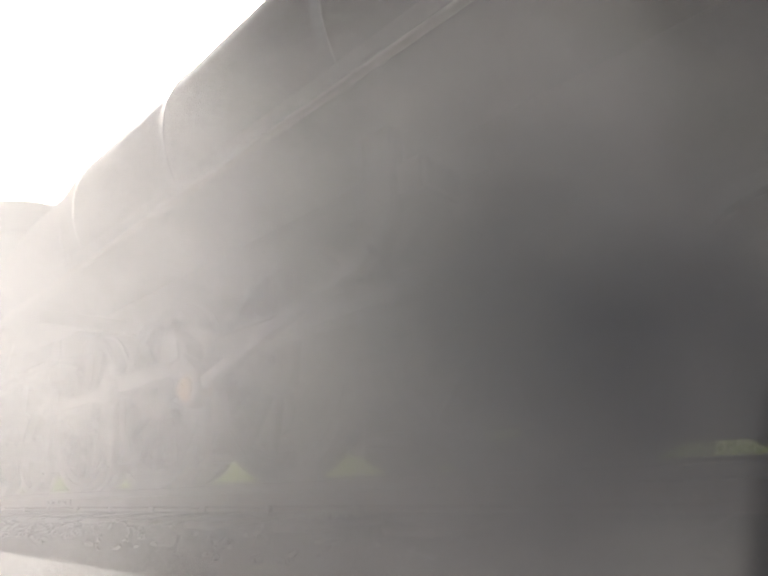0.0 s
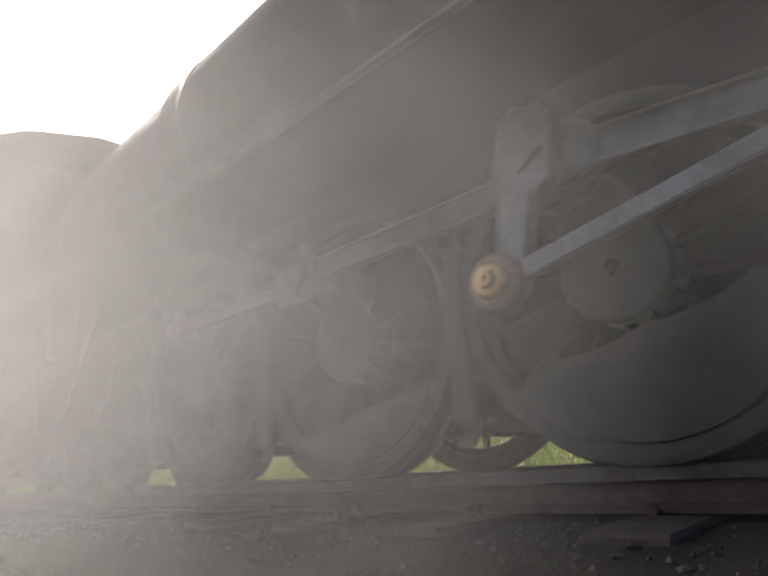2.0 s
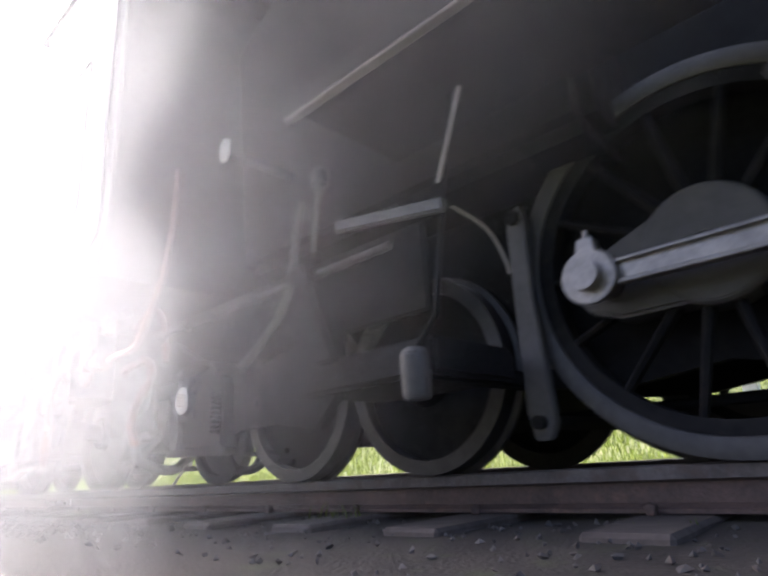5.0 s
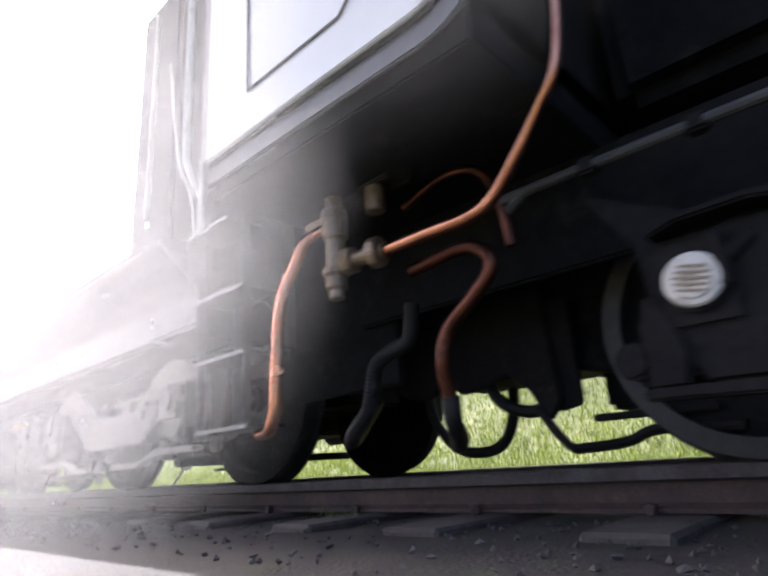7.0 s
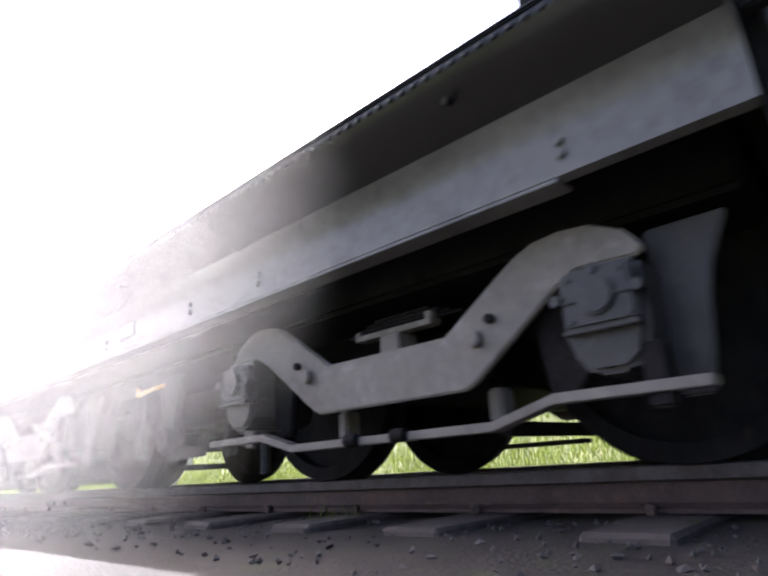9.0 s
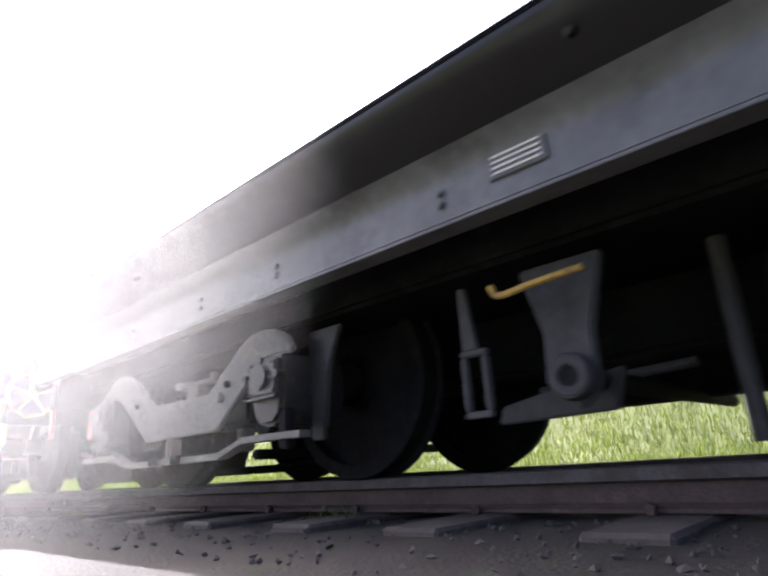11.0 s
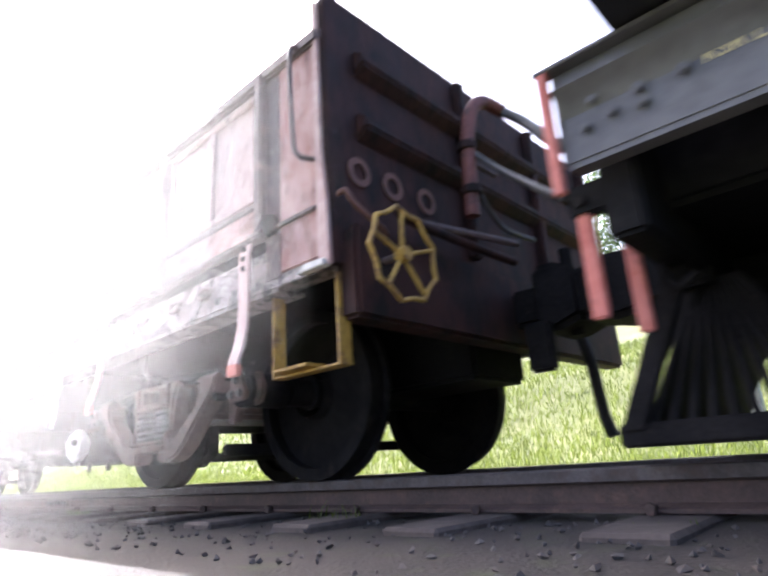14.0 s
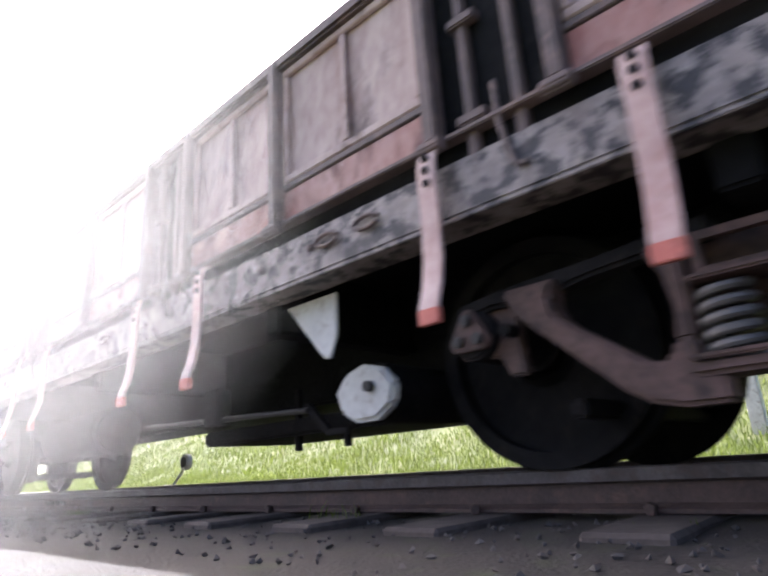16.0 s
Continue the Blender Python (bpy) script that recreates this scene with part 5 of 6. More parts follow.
    part("vertical_pipe", tube(B(), [(-14.12, 2.0, 0.7), (-14.12, 2.0, 0.05)], 0.03, 10), DULL, te)
    # rear: beam, cow catcher, coupler and red pipes
    part("rear_beam", soften(box(B(), -18.22, -18.12, 1.4, 3.77, 0.56, 1.0), 0.012), BLACK, te, "black rear buffer beam")
    part("beam_edge", soften(box(B(), -18.29, -18.262, 1.272, 1.298, 0.667, 1.02), 0.003), RED, te, "red painted beam edge")
    part("beam_ledge", soften(box(B(), -18.3, -17.72, 1.27, 1.32, 1.018, 1.03), 0.003), DUSTY_LIT, te)
    cow = part("cow_catcher", soften(box(B(), -18.44, -17.75, 1.80, 1.86, 0.055, 0.125), 0.008), CASTIRON, te, "black barred cow catcher")
    part("front_bar", soften(box(B(), -18.45, -18.37, 1.86, 3.2, 0.055, 0.125), 0.008), CASTIRON, cow)
    part("far_bar", soften(box(B(), -18.44, -17.75, 3.2, 3.26, 0.055, 0.125), 0.008), CASTIRON, cow)
    part("top_bar", soften(box(B(), -18.22, -18.12, 1.9, 3.16, 0.52, 0.58), 0.01), CASTIRON, cow)
    for k in range(12):
        x = -18.40 + 0.055 * k
        part("slat", tube(B(), [(x, 1.83, 0.11), (-18.2 + 0.012 * k, 2.0, 0.55)], 0.014, 6), CASTIRON, cow)
    part("front_sheet", soften(prism(B(), [(-18.40, 0.11), (-18.37, 0.11), (-18.15, 0.55), (-18.18, 0.55)], 1.95, 3.1), 0.006), CASTIRON, cow, "black front sheet of the cow catcher")
    part("corner_post", soften(prism(B(), [(-18.43, 0.1), (-18.36, 0.1), (-18.14, 0.58), (-18.2, 0.60)], 1.79, 1.83), 0.006), CASTIRON, cow)
    for x, y, z0, z1 in ((-18.29, 1.45, 0.375, 0.70), (-18.264, 1.70, 0.366, 0.75)):
        part("coupling_lever", soften(box(B(), x - 0.022, x + 0.022, y - 0.012, y + 0.012, z0, z1), 0.006), RED, te, "hanging red uncoupling lever")
        part("lever_bracket", soften(box(B(), x - 0.03, x + 0.08, y - 0.02, y + 0.02, z1 - 0.04, z1 + 0.05), 0.008), BLACK, te)
    part("lever_bar", tube(B(), [(-18.29, 1.42, 0.70), (-18.27, 1.72, 0.74), (-18.30, 2.4, 0.8)], 0.016, 8), CASTIRON, te)
    part("safety_chain_hook", tube(B(), round_path([(-18.2, 1.75, 0.66), (-18.2, 1.75, 0.54), (-18.17, 1.75, 0.49), (-18.12, 1.75, 0.52)]), 0.014, 8), CASTIRON, te)
    part("coupler_head", soften(prism(B(), [(-18.36, 0.62), (-18.36, 0.86), (-18.6, 0.88), (-18.78, 0.84), (-18.78, 0.62), (-18.6, 0.58)], 2.4, 2.68), 0.03), CASTIRON, te, "rough knuckle coupler")
    VEHICLES.append(te)


build_tender()


# ---- open wagon ----
def wagon_bogie(wa, xc):
    bo = part("bogie", soften(box(B(), xc - 0.22, xc + 0.22, 1.62, 3.45, 0.36, 0.6), 0.03), BOGIE, wa, "brown cast-steel bogie with coil springs")
    for s in (1, -1):
        up = [(s * 0.10, 0.60), (s * 0.42, 0.57), (s * 0.62, 0.56), (s * 0.78, 0.545), (s * 0.88, 0.53), (s * 0.88, 0.475), (s * 0.74, 0.50), (s * 0.60, 0.49), (s * 0.42, 0.52), (s * 0.10, 0.545)]
        part("upper_chord", soften(prism(B(), [(xc + x, z) for x, z in up], 1.52, 1.6), 0.012), CASTIRON, bo)
        low = [(s * 0.68, 0.53), (s * 0.50, 0.53), (s * 0.525, 0.48), (s * 0.515, 0.425), (s * 0.48, 0.39), (s * 0.30, 0.262), (s * 0.265, 0.245), (s * 0.235, 0.255), (s * 0.225, 0.30), (s * 0.17, 0.30), (s * 0.17, 0.215), (s * 0.12, 0.205), (s * 0.12, 0.138), (s * 0.228, 0.138), (s * 0.30, 0.155), (s * 0.36, 0.192), (s * 0.60, 0.41), (s * 0.64, 0.45)]
        part("lower_chord", soften(prism(B(), [(xc + x, z) for x, z in low], 1.475, 1.58), 0.012), BOGIE, bo, "slanting dusty brown frame arm")
        col = [(s * 0.175, 0.295), (s * 0.225, 0.295), (s * 0.215, 0.38), (s * 0.23, 0.47), (s * 0.27, 0.55), (s * 0.18, 0.56), (s * 0.17, 0.40)]
        part("column", soften(prism(B(), [(xc + x, z) for x, z in col], 1.5, 1.6), 0.012), BOGIE, bo)
        x = xc + s * 0.82
        ad = part("adapter", soften(prism(B(), [(x + s * dx, z) for dx, z in ((-0.15, 0.51), (0.07, 0.51), (0.10, 0.45), (0.095, 0.40), (0.07, 0.36), (-0.07, 0.35), (-0.10, 0.285), (-0.16, 0.285), (-0.15, 0.38))], 1.555, 1.60), 0.008), BOGIE, wa, "cast axle adapter")
        part("bearing", soften(cyl(B(), (x, 1.75, 0.43), (x, 1.515, 0.43), 0.082, 32), 0.01), CASTIRON, ad)
        tri = []
        for k in range(3):
            a0 = math.pi / 2 + k * 2 * math.pi / 3
            tri += [(x + 0.052 * math.cos(a0) + 0.028 * math.cos(a), 0.43 + 0.052 * math.sin(a0) + 0.028 * math.sin(a)) for a in np.linspace(a0 - 1.0, a0 + 1.0, 7)]
        part("end_cap", soften(prism(B(), tri, 1.495, 1.52), 0.004), BOGIE, ad, "three-lobed end cap")
        for k in range(3):
            a0 = math.pi / 2 + k * 2 * math.pi / 3
            part("cap_bolt", soften(cyl(B(), (x + 0.042 * math.cos(a0), 1.5, 0.43 + 0.042 * math.sin(a0)), (x + 0.042 * math.cos(a0), 1.478, 0.43 + 0.042 * math.sin(a0)), 0.019, 14), 0.005), TYRE, ad)
        part("hole_boss", cyl(B(), (xc + s * 0.676, 1.47, 0.413), (xc + s * 0.676, 1.53, 0.413), 0.02, 14), CASTIRON, bo)
        wheelset(wa, x, R_WAG, WHEELBLACK, WHEELBLACK)
    part("spring_seat", soften(box(B(), xc - 0.2, xc + 0.2, 1.46, 1.62, 0.2, 0.232), 0.012), BOGIE, bo)
    part("seat_lip", soften(box(B(), xc - 0.19, xc + 0.19, 1.455, 1.48, 0.238, 0.252), 0.005), BOGIE, bo)
    part("spring_cap", soften(box(B(), xc - 0.17, xc + 0.17, 1.46, 1.62, 0.425, 0.44), 0.006), BOGIE, bo)
    part("bolster_end", frame_ring(xc - 0.13, xc + 0.13, 0.46, 0.53, 1.5, 1.53, 0.022), BOGIE, bo)
    for x in (xc - 0.105, xc + 0.105):
        pts = [(x + 0.056 * math.cos(a), 1.54 + 0.056 * math.sin(a), 0.243 + 0.172 * a / (2 * math.pi * 5.2)) for a in np.linspace(0, 2 * math.pi * 5.2, 90)]
        part("coil_spring", tube(B(), pts, 0.0125, 8), SPRING, bo, "coil spring")
    for x in (xc - 0.59, xc + 0.41):
        part("brake_beam", soften(box(B(), x - 0.03, x + 0.03, 1.7, 3.35, 0.15, 0.21), 0.01), CASTIRON, bo)
    for s in (1, -1):
        part("brake_rigging", soften(prism(B(), [(xc + s * 0.45, 0.2), (xc + s * 0.6, 0.12), (xc + s * 1.0, 0.115), (xc + s * 1.06, 0.2), (xc + s * 1.06, 0.55), (xc + s * 0.45, 0.55)][::s], 2.12, 2.2), 0.015), CASTIRON, bo, "dark brake rigging between the wheels")


def build_wagon():
    wa = thing("open_wagon", -25.0, YC, 0, "faded oxide-red open wagon with flaking paint and pink side straps", "wagon")
    xe, xr = -19.16, -31.0
    part("solebar", soften(prism_x([(1.30, 0.735), (1.30, 0.905), (1.34, 0.915), (1.40, 0.915), (1.40, 0.735)], xr, xe - 0.02), 0.004), SOLEBAR, wa, "pale flaking solebar with dark rust patches")
    part("solebar_flange", soften(box(B(), xr, xe - 0.3, 1.302, 1.44, 0.72, 0.735), 0.003), SOLEBAR, wa)
    part("far_solebar", soften(box(B(), xr, xe - 0.02, 3.70, 3.77, 0.735, 0.915), 0.004), SOLEBAR, wa)
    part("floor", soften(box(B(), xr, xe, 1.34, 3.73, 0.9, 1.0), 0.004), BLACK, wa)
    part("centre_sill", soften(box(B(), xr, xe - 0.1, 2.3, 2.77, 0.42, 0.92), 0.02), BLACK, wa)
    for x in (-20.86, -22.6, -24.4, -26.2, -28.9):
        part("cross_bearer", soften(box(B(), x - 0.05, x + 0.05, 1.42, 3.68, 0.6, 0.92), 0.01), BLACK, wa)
    part("bottom_angle", soften(box(B(), xr, xe - 0.05, 1.278, 1.33, 0.972, 0.99), 0.004), RIBPAINT, wa, "dark bottom angle under the side doors")
    part("top_rail", soften(box(B(), xr, xe, 1.272, 1.34, 1.70, 1.765), 0.012), RIBPAINT, wa, "dark top rail")
    part("far_side", soften(box(B(), xr, xe, 3.72, 3.76, 0.92, 1.76), 0.006), RUST_SHADED, wa)
    # side: panels between ribs, repeated with the doors
    ribs = [-19.55, -20.42, -21.17]
    cells = [(-20.42, -19.55), (-21.17, -20.42)]
    gaps = [(-21.53, -21.2)]
    k = 0
    while -21.59 - 1.94 * k > xr:
        o = -1.94 * k
        ribs += [-21.59 + o, -22.39 + o, -23.11 + o]
        cells += [(-22.39 + o, -21.59 + o), (-23.11 + o, -22.39 + o)]
        gaps += [(-23.49 + o, -23.15 + o)]
        k += 1
    for x0, x1 in cells:
        if x1 - 0.03 < xr:
            continue
        a, b, w = x0 + 0.03, x1 - 0.03, 0.035
        pn = part("side_panel", soften(box(B(), a, b, 1.322, 1.334, 1.16, 1.70), 0.004, 1), RUST, wa, "faded pressed steel side panel")
        for r in ((a, b, 1.16, 1.16 + w), (a, b, 1.70 - w, 1.70), (a, a + w, 1.16 + w, 1.70 - w), (b - w, b, 1.16 + w, 1.70 - w), ((a + b - w) / 2, (a + b + w) / 2, 1.16 + w, 1.70 - w)):
            part("panel_rim", soften(box(B(), r[0], r[1], 1.30, 1.3225, r[2], r[3]), 0.006, 1), RUST, pn)
        part("lower_side_strip", soften(box(B(), x0 + 0.03, x1 - 0.03, 1.305, 1.33, 0.99, 1.125), 0.004), CORNER, wa, "faded red lower side strip")
        # ledge bar with its shadow line put into the dark colour
        part("ledge_shadow_bar", soften(prism_x([(1.30, 1.155), (1.30, 1.13), (1.345, 1.125), (1.345, 1.165)], x0 + 0.02, x1 - 0.02), 0.003), RIBPAINT, wa)
    for x in ribs:
        part("side_rib", soften(prism(B(), [(x - 0.026, 0.985), (x + 0.026, 0.985), (x + 0.03, 1.74), (x - 0.03, 1.74)], 1.262, 1.325), 0.008), RIBPAINT, wa, "dark upright side rib")
        part("hinge_knuckle", soften(cyl(B(), (x - 0.045, 1.27, 0.965), (x + 0.045, 1.27, 0.965), 0.026, 10), 0.005), RIBPAINT, wa)
    for x0, x1 in gaps:
        if x0 < xr:
            continue
        # black sheet put in for the shade of the gap
        part("recess_backing", soften(box(B(), x0 - 0.2, x1 + 0.1, 1.335, 1.36, 0.92, 1.75), 0.004), BLACK, wa, "black sheet for the shade between doors")
        for x in (x0 + 0.07, x1 - 0.1):
            part("latch_bar", soften(box(B(), x - 0.018, x + 0.018, 1.30, 1.335, 0.83, 1.72), 0.006), RIBPAINT, wa, "dark latch bar")
        for z in (1.0, 1.35, 1.6):
            part("latch_eye", soften(box(B(), x0 + 0.03, x0 + 0.13, 1.285, 1.33, z, z + 0.035), 0.006), RIBPAINT, wa)
        part("chain", tube(B(), round_path([(x0 + 0.16, 1.3, 1.1), (x0 + 0.17, 1.29, 0.95), (x0 + 0.2, 1.29, 0.82), (x0 + 0.24, 1.29, 0.80)], 8), 0.008, 6, 0.35), RIBPAINT, wa)
    # straps that stand out below the side
    for x in (-19.61, -20.98, -21.60, -22.91, -23.53, -24.84, -25.43, -26.74, -27.37, -28.68, -29.3):
        prof = [(1.285, 0.955), (1.255, 0.945), (1.243, 0.90), (1.243, 0.70), (1.238, 0.60), (1.222, 0.52), (1.20, 0.46), (1.20, 0.425)]
        bm = prism_x([(y, z) for y, z in prof] + [(y + 0.014, z) for y, z in reversed(prof)], x - 0.034, x + 0.034)
        st = part("side_strap", soften(bm, 0.003), STRAP, wa, "pale pink bent steel strap with bolt holes")
        for z in (0.925, 0.885, 0.842):
            part("bolt_hole", soften(cyl(B(), (x, 1.25, z), (x, 1.236, z), 0.0125, 12), 0.002), BLACK, st)
        part("strap_toe", soften(box(B(), x - 0.035, x + 0.035, 1.196, 1.218, 0.405, 0.45), 0.003), RED, st, "red worn toe of the strap")
    for x in (-19.98, -20.25, -21.9, -22.1, -24.0, -25.8, -27.8):
        part("rope_ring", tube(B(), [(x + 0.055 * math.cos(a), 1.287, 0.835 + 0.022 * math.sin(a)) for a in np.linspace(0.2, math.pi * 2 - 0.4, 20)], 0.008, 8), RIBPAINT, wa, "rusty lashing ring")
    for x in (-20.55, -20.62, -20.7, -20.58, -20.66, -22.2, -22.5, -24.5, -24.6):
        z = 0.80 + 0.06 * ((x * 37) % 1)
        part("solebar_bolt", soften(cyl(B(), (x, 1.303, z), (x, 1.285, z), 0.016, 10), 0.004), RIBPAINT, wa)
    part("label_patch", soften(box(B(), -20.66, -20.60, 1.298, 1.306, 1.035, 1.085), 0.002), YELLOW, wa, "small yellow paint mark")
    # end wall
    part("corner_backing", soften(box(B(), -19.53, -19.432, 1.296, 1.315, 0.77, 1.74), 0.004), RIBPAINT, wa)
    part("backing_bracket", soften(prism(B(), [(-19.6, 0.955), (-19.44, 0.955), (-19.44, 1.03), (-19.5, 1.05), (-19.56, 1.0)], 1.262, 1.296), 0.006), BLACK, wa, "black latch bracket")
    part("corner_plate", soften(box(B(), -19.43, -19.205, 1.292, 1.31, 0.785, 1.74), 0.004), CORNER, wa, "pink faded corner plate")
    part("corner_post", soften(prism(B(), [(-19.20, 0.76), (-19.135, 0.735), (-19.145, 1.0), (-19.165, 1.2), (-19.17, 1.9), (-19.20, 1.9)], 1.282, 1.299), 0.003), STRAP, wa, "pale corner angle")
    part("corner_foot", soften(prism(B(), [(-19.3, 0.735), (-19.15, 0.735), (-19.15, 0.76), (-19.26, 0.765)], 1.262, 1.3), 0.004), CHALK, wa)
    part("grab_iron", tube(B(), round_path([(-19.28, 1.29, 1.72), (-19.28, 1.235, 1.68), (-19.27, 1.235, 1.3), (-19.25, 1.24, 1.2), (-19.21, 1.29, 1.18)]), 0.011, 8), RIBPAINT, wa, "bent grab iron")
    part("end_wall", soften(box(B(), -19.18, -19.14, 1.30, 3.74, 0.75, 1.95), 0.006), RUST_SHADED, wa, "end wall, its shade put into a dark oxide")
    part("end_headstock", soften(box(B(), -19.2, -19.08, 1.36, 3.7, 0.55, 0.9), 0.015), RUST_SHADED, wa)
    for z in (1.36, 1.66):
        part("end_ridge", soften(prism(B(), [(-19.14, z - 0.07), (-19.08, z - 0.02), (-19.08, z + 0.02), (-19.14, z + 0.07)], 1.45, 3.65), 0.01), RUST_SHADED, wa)
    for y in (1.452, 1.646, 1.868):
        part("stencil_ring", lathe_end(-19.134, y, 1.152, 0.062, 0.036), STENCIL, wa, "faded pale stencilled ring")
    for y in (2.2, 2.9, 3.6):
        part("end_post", soften(box(B(), -19.14, -19.09, y - 0.03, y + 0.03, 0.95, 1.92), 0.01), RUST_SHADED, wa)
    # hand brake wheel
    hx, hy, hz, hr = -18.98, 1.505, 0.775, 0.175
    hw = part("hand_wheel", tube(B(), [(hx, hy + (hr + 0.018 * (0.45 - abs(math.cos(4.5 * a)))) * math.cos(a), hz + (hr + 0.018 * (0.45 - abs(math.cos(4.5 * a)))) * math.sin(a)) for a in np.linspace(0, 2 * math.pi, 73)], 0.0095, 10), YELLOW, wa, "scalloped yellow hand-brake wheel")
    for k in range(5):
        a = 2 * math.pi * k / 5 + math.pi / 2
        part("spoke", tube(B(), [(hx - 0.01, hy + 0.02 * math.cos(a), hz + 0.02 * math.sin(a)), (hx, hy + hr * 0.97 * math.cos(a), hz + hr * 0.97 * math.sin(a))], 0.009, 8), YELLOW, hw)
    part("wheel_hub", soften(cyl(B(), (hx - 0.03, hy, hz), (hx + 0.02, hy, hz), 0.03, 14), 0.005), YELLOW, hw)
    part("wheel_spindle", cyl(B(), (-19.1, hy, hz), (hx - 0.02, hy, hz), 0.016, 12), RIBPAINT, hw)
    # end pipes and coupler
    part("end_pipe", tube(B(), round_path([(-19.05, 1.55, 1.0), (-19.02, 1.6, 0.95), (-19.0, 2.0, 0.93), (-18.98, 2.3, 0.92)]), 0.02, 10), RUST_SHADED, wa)
    part("standpipe", tube(B(), round_path([(-19.0, 2.02, 1.08), (-18.99, 2.02, 1.3), (-18.98, 2.03, 1.5), (-18.96, 2.06, 1.63), (-18.94, 2.14, 1.69), (-18.91, 2.25, 1.675)]), 0.034, 12), DULLRED, wa, "red bent standpipe")
    part("jumper_hose", tube(B(), round_path([(-18.91, 2.25, 1.675), (-18.78, 2.2, 1.53), (-18.6, 2.07, 1.285), (-18.42, 2.0, 1.1)], 14), 0.024, 10, 0.15), HOSE, wa, "ribbed black jumper hose")
    for z in (1.2, 1.42):
        part("pipe_clamp", soften(cyl(B(), (-18.99, 2.02, z - 0.02), (-18.99, 2.02, z + 0.02), 0.046, 12), 0.004), RUST_SHADED, wa)
    part("clamp_handle", soften(box(B(), -19.0, -18.97, 2.05, 2.24, 1.34, 1.362), 0.005), RIBPAINT, wa)
    part("link_pipe", tube(B(), round_path([(-18.98, 2.05, 1.4), (-18.8, 1.96, 1.2), (-18.55, 1.75, 0.95), (-18.42, 1.66, 0.83)]), 0.014, 8), HUB, wa, "thin grey pipe slanting down to the coupling")
    part("drain_pipe", tube(B(), round_path([(-18.99, 2.05, 1.25), (-18.98, 2.12, 1.15), (-18.98, 2.25, 1.075), (-18.98, 2.53, 1.085)]), 0.012, 8), HUB, wa)
    part("end_ladder_iron", tube(B(), round_path([(-19.12, 1.32, 1.01), (-19.08, 1.32, 1.01), (-19.07, 1.36, 0.96), (-19.07, 1.5, 0.90), (-19.12, 1.56, 0.88)]), 0.011, 8), STENCIL, wa, "worn grab iron on the end wall")
    part("coupler_rod", tube(B(), [(-19.06, 1.7, 0.98), (-18.9, 2.2, 0.96)], 0.016, 8), RIBPAINT, wa)
    part("drawbar", soften(box(B(), -19.1, -18.95, 2.42, 2.66, 0.64, 0.82), 0.02), CASTIRON, wa)
    part("coupler_head", soften(prism(B(), [(-18.95, 0.58), (-18.95, 0.9), (-18.84, 0.9), (-18.72, 0.84), (-18.72, 0.62), (-18.84, 0.58)], 2.36, 2.70), 0.03), CASTIRON, wa, "rough knuckle coupler")
    part("coupler_pin", cyl(B(), (-18.82, 2.5, 0.56), (-18.82, 2.5, 0.98), 0.03, 12), CASTIRON, wa)
    part("coupler_lug", soften(box(B(), -18.98, -18.86, 2.3, 2.36, 0.40, 0.62), 0.012), CASTIRON, wa)
    part("hanging_hose", tube(B(), round_path([(-19.0, 2.9, 0.72), (-18.95, 2.9, 0.5), (-18.93, 2.9, 0.25), (-18.9, 2.9, 0.12)]), 0.03, 10), RUBBER, wa, "black hose hanging down")
    # yellow step under the corner
    st = part("corner_step", soften(box(B(), -19.55, -19.16, 1.345, 1.40, 0.392, 0.402), 0.003), YELLOW, wa, "worn yellow steel step")
    part("step_tread", soften(box(B(), -19.5, -19.3, 1.30, 1.42, 0.405, 0.418), 0.003), YELLOW, st)
    for x in (-19.545, -19.17):
        part("step_side", soften(box(B(), x - 0.006, x + 0.006, 1.34, 1.40, 0.392, 0.73), 0.002), YELLOW, st)
    wagon_bogie(wa, -20.86)
    wagon_bogie(wa, -28.9)
    # brake gear under the middle
    part("gusset", soften(prism(B(), [(-22.53, 0.70), (-22.23, 0.70), (-22.235, 0.53), (-22.275, 0.45), (-22.31, 0.455)], 1.445, 1.46), 0.003), CHALK, wa, "pale triangular gusset")
    oc = [(-22.265 + 0.165 * math.cos(a) * (0.97 if k % 2 else 1), 0.325 + 0.115 * math.sin(a)) for k, a in enumerate(np.linspace(0.2, 2 * math.pi + 0.2, 10)[:-1])]
    part("brake_cylinder_head", soften(prism(B(), oc, 1.60, 1.66), 0.015), CHALK, wa, "pale brake cylinder head")
    part("cylinder_stud", soften(cyl(B(), (-22.22, 1.61, 0.345), (-22.22, 1.57, 0.345), 0.022, 12), 0.004), TYRE, wa)
    part("brake_cylinder", soften(cyl(B(), (-22.26, 1.65, 0.33), (-22.26, 2.1, 0.33), 0.12, 24), 0.02), CASTIRON, wa)
    part("brake_rod", tube(B(), [(-24.3, 1.7, 0.37), (-22.72, 1.7, 0.31)], 0.014, 8), TYRE, wa, "thin bright brake rod")
    part("brake_lever", soften(prism(B(), [(-22.76, 0.33), (-22.72, 0.345), (-22.58, 0.22), (-22.46, 0.215), (-22.46, 0.19), (-22.6, 0.19)], 1.7, 1.73), 0.005), CASTIRON, wa)
    part("lever_guide", soften(box(B(), -23.55, -23.4, 1.66, 1.74, 0.3, 0.5), 0.008), CASTIRON, wa)
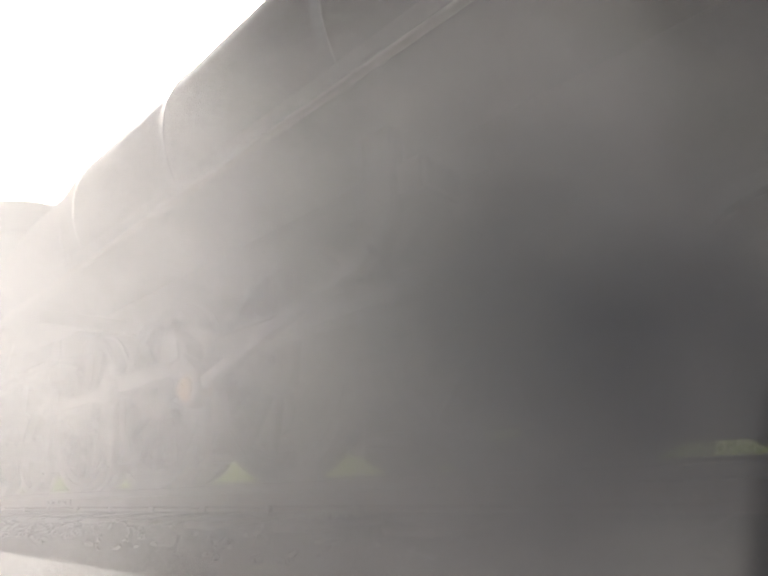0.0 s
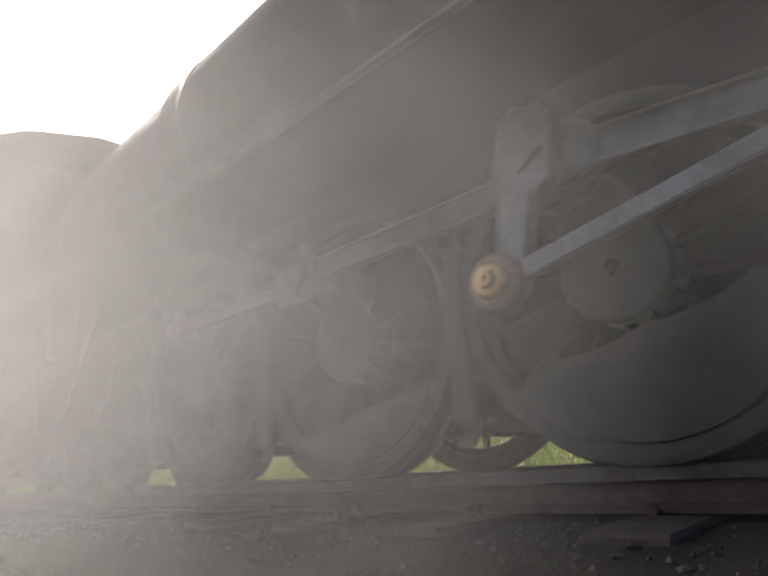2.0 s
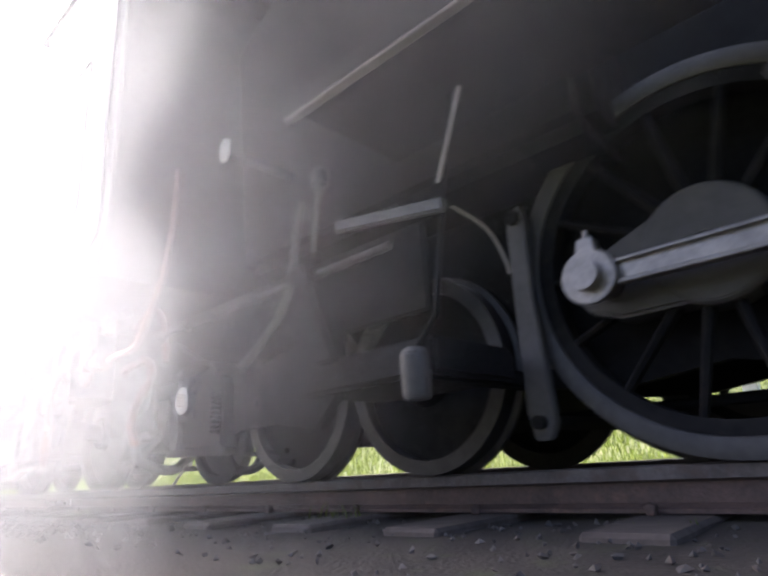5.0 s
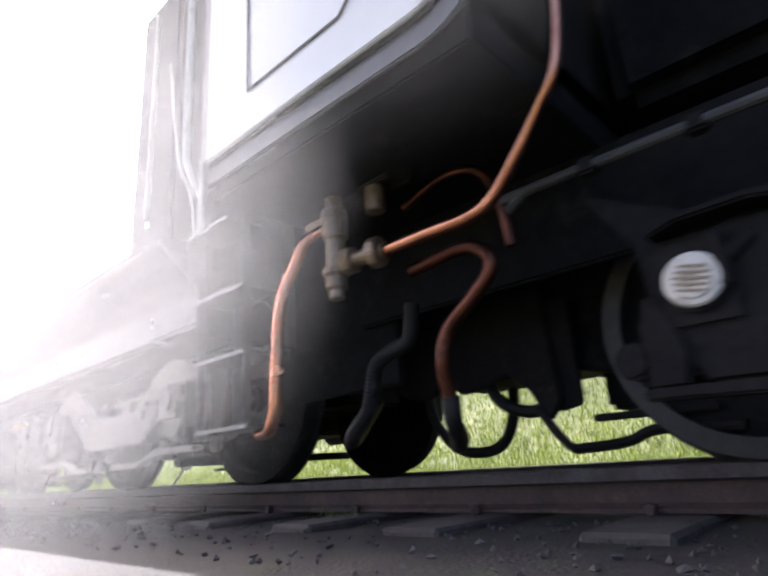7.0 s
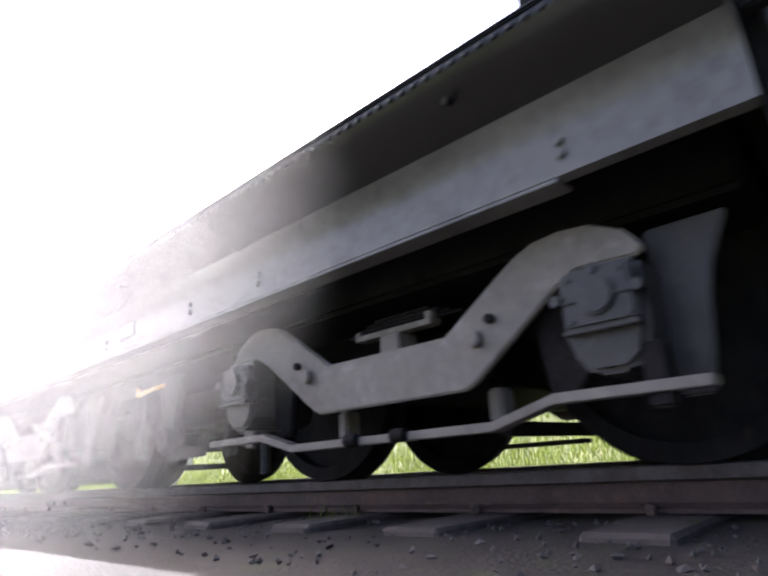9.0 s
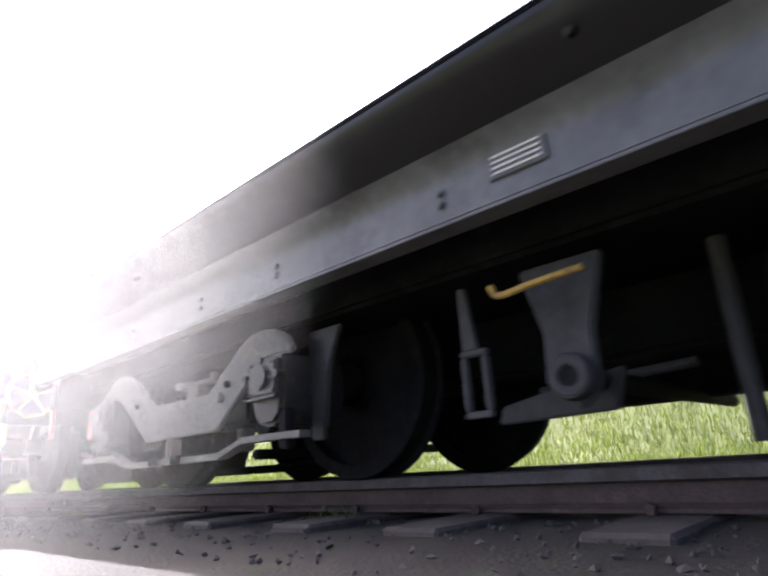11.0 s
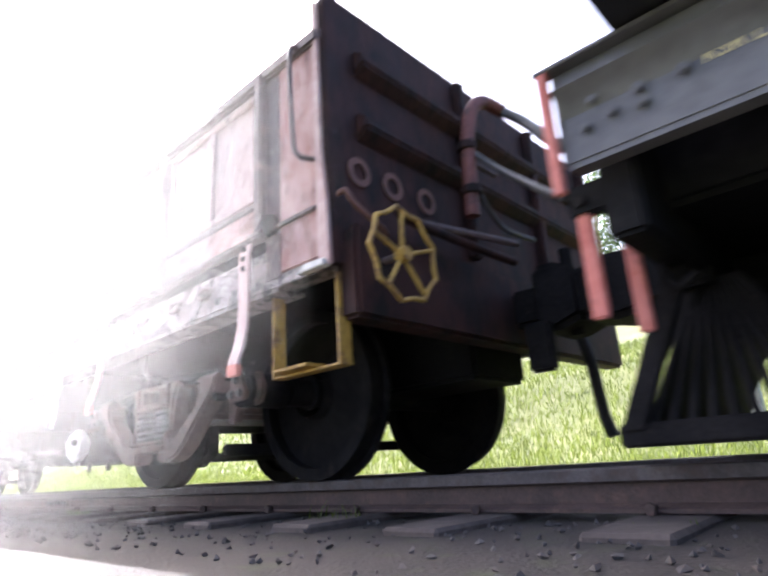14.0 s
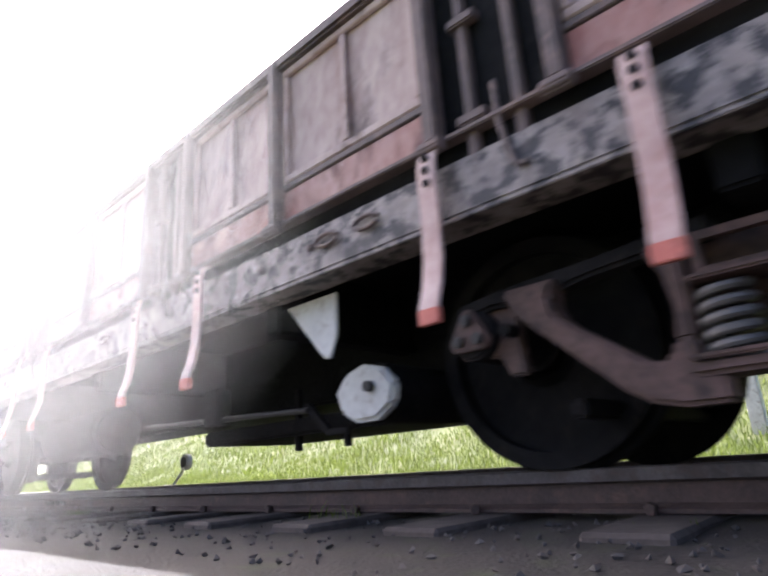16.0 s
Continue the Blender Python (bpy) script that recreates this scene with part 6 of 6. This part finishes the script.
    for x in (-23.3, -22.9, -22.0):
        part("hanger_strip", soften(box(B(), x - 0.02, x + 0.02, 2.1, 2.13, 0.16, 0.5), 0.004), CASTIRON, wa)
    part("brake_platform", soften(box(B(), -24.2, -22.45, 2.05, 2.75, 0.24, 0.33), 0.015), CASTIRON, wa)
    part("air_reservoir", soften(lathe_x(-26.6, -25.4, 2.0, 0.45, 0.19), 0.03), CASTIRON, wa)
    VEHICLES.append(wa)


def lathe_end(x, y, z, r1, r0):
    bm = lathe(B(), [(r1, 0.0), (r1, 0.004), (r0, 0.004), (r0, 0.0)], 24)
    bm.transform(Matrix.Translation((x, y, z)) @ Matrix.Rotation(-math.pi / 2, 4, "Z"))
    return bm


build_wagon()


# ---- steam and stand-in lens glare: thin bulging sheets that drift along the train ----
def steam(name, off, along, up, spread, density, speed, seed, white=0.9, rise=0.01, group="drifting steam"):
    """One sheet of steam or lens-glare stand-in, in an upright plane off metres from the corner of the bank; along, up,
    spread and speed are shares of off.
    """
    a = off * along
    at = (-0.682 * off + 0.731 * a, 0.731 * off + 0.682 * a, EYE + off * up)
    size = (off * spread, 0.03, off * spread)
    drift = (-0.731 * off * speed, -0.682 * off * speed, rise * off)
    n = 18
    v, f = [], []
    for j in range(n + 1):
        for i in range(n + 1):
            u, w = 2 * i / n - 1, 2 * j / n - 1
            bulge = 0.22 * noise.noise((u * 1.3 + seed, w * 1.3, seed * 0.7)) - 0.12 * (u * u + w * w)
            v.append((u, bulge, w))
    for j in range(n):
        for i in range(n):
            f.append((j * (n + 1) + i, j * (n + 1) + i + 1, (j + 1) * (n + 1) + i + 1, (j + 1) * (n + 1) + i))
    me = bpy.data.meshes.new(name)
    me.from_pydata(v, [], f)
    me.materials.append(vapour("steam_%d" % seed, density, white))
    for p in me.polygons:
        p.use_smooth = True
    ob = tagged(new(name, me), "thin steam sheet, shade and lens glare put into its grey", "steam", group, "stuff")
    ob.scale = size
    ob.location = at
    ob.rotation_euler.z = radians(43)
    WISPS.append((ob, Vector(at), Vector(drift)))


def build_steam():
    # steam drawn along with the engine, whose shade is put into its grey
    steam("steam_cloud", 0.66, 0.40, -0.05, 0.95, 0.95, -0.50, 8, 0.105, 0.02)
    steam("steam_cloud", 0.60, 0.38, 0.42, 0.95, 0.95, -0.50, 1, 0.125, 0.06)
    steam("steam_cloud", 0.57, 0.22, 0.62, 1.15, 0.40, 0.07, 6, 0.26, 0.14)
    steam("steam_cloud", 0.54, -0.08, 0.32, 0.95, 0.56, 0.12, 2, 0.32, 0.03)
    # thin bright steam left behind, kept hanging to stand in for lens glare
    steam("steam_cloud", 0.525, -0.72, 0.28, 0.70, 0.40, 0.06, 10, 0.85)
    steam("steam_cloud", 0.51, -0.78, 0.47, 0.84, 0.50, 0.008, 3, 0.85, 0.004)
    steam("steam_cloud", 0.48, -0.92, 0.54, 0.95, 0.36, 0.004, 4, 0.9, 0.004)


build_steam()


def motions():
    for veh in VEHICLES:
        home = BASE[veh].copy()
        walk(veh, [(t * 0.5, Matrix.Translation(home + Vector((rolled(t * 0.5), 0, 0)))) for t in range(33)])
    for ax, x, r, turn in SPINNERS:
        home = ax.location.copy()
        if turn:
            rows = [(t, pose(*home, 0, -turn(t), 0)) for t in STEPS]
        else:
            rows = [(t, pose(*home, 0, math.degrees(rolled(t) / r) + 40 * x, 0)) for t in STEPS]
        walk(ax, rows)
    for ob, kind in RODS:
        base = BASE[ob.parent]
        rows = []
        for t in STEPS:
            a = radians(crank(t))
            pin = Vector((CRANK * math.cos(a), 0, CRANK * math.sin(a)))
            if kind == "couple":
                rows.append((t, Matrix.Translation(Vector((DRIVERS[2], 0, R_DRV)) + pin - base)))
            elif kind == "main":
                p = Vector((DRIVERS[1], 0, R_DRV)) + pin
                rows.append((t, pose(*(p - base), 0, math.degrees(math.asin((p.z - 0.72) / 2.5)), 0)))
            else:
                b = a + radians(112)
                p = Vector((DRIVERS[1] + 0.196 * math.cos(b), 0, R_DRV + 0.196 * math.sin(b)))
                rows.append((t, pose(*(p - base), 0, math.degrees(math.asin((p.z - 0.78) / 1.2)), 0)))
        walk(ob, rows)
    for ob, at, drift in WISPS:
        walk(ob, [(t, Matrix.Translation(at + drift * t) @ pose(0, 0, 0, 0, 0, 43)) for t in (0.0, 4.0, 8.0, 12.0, 16.0)])


motions()
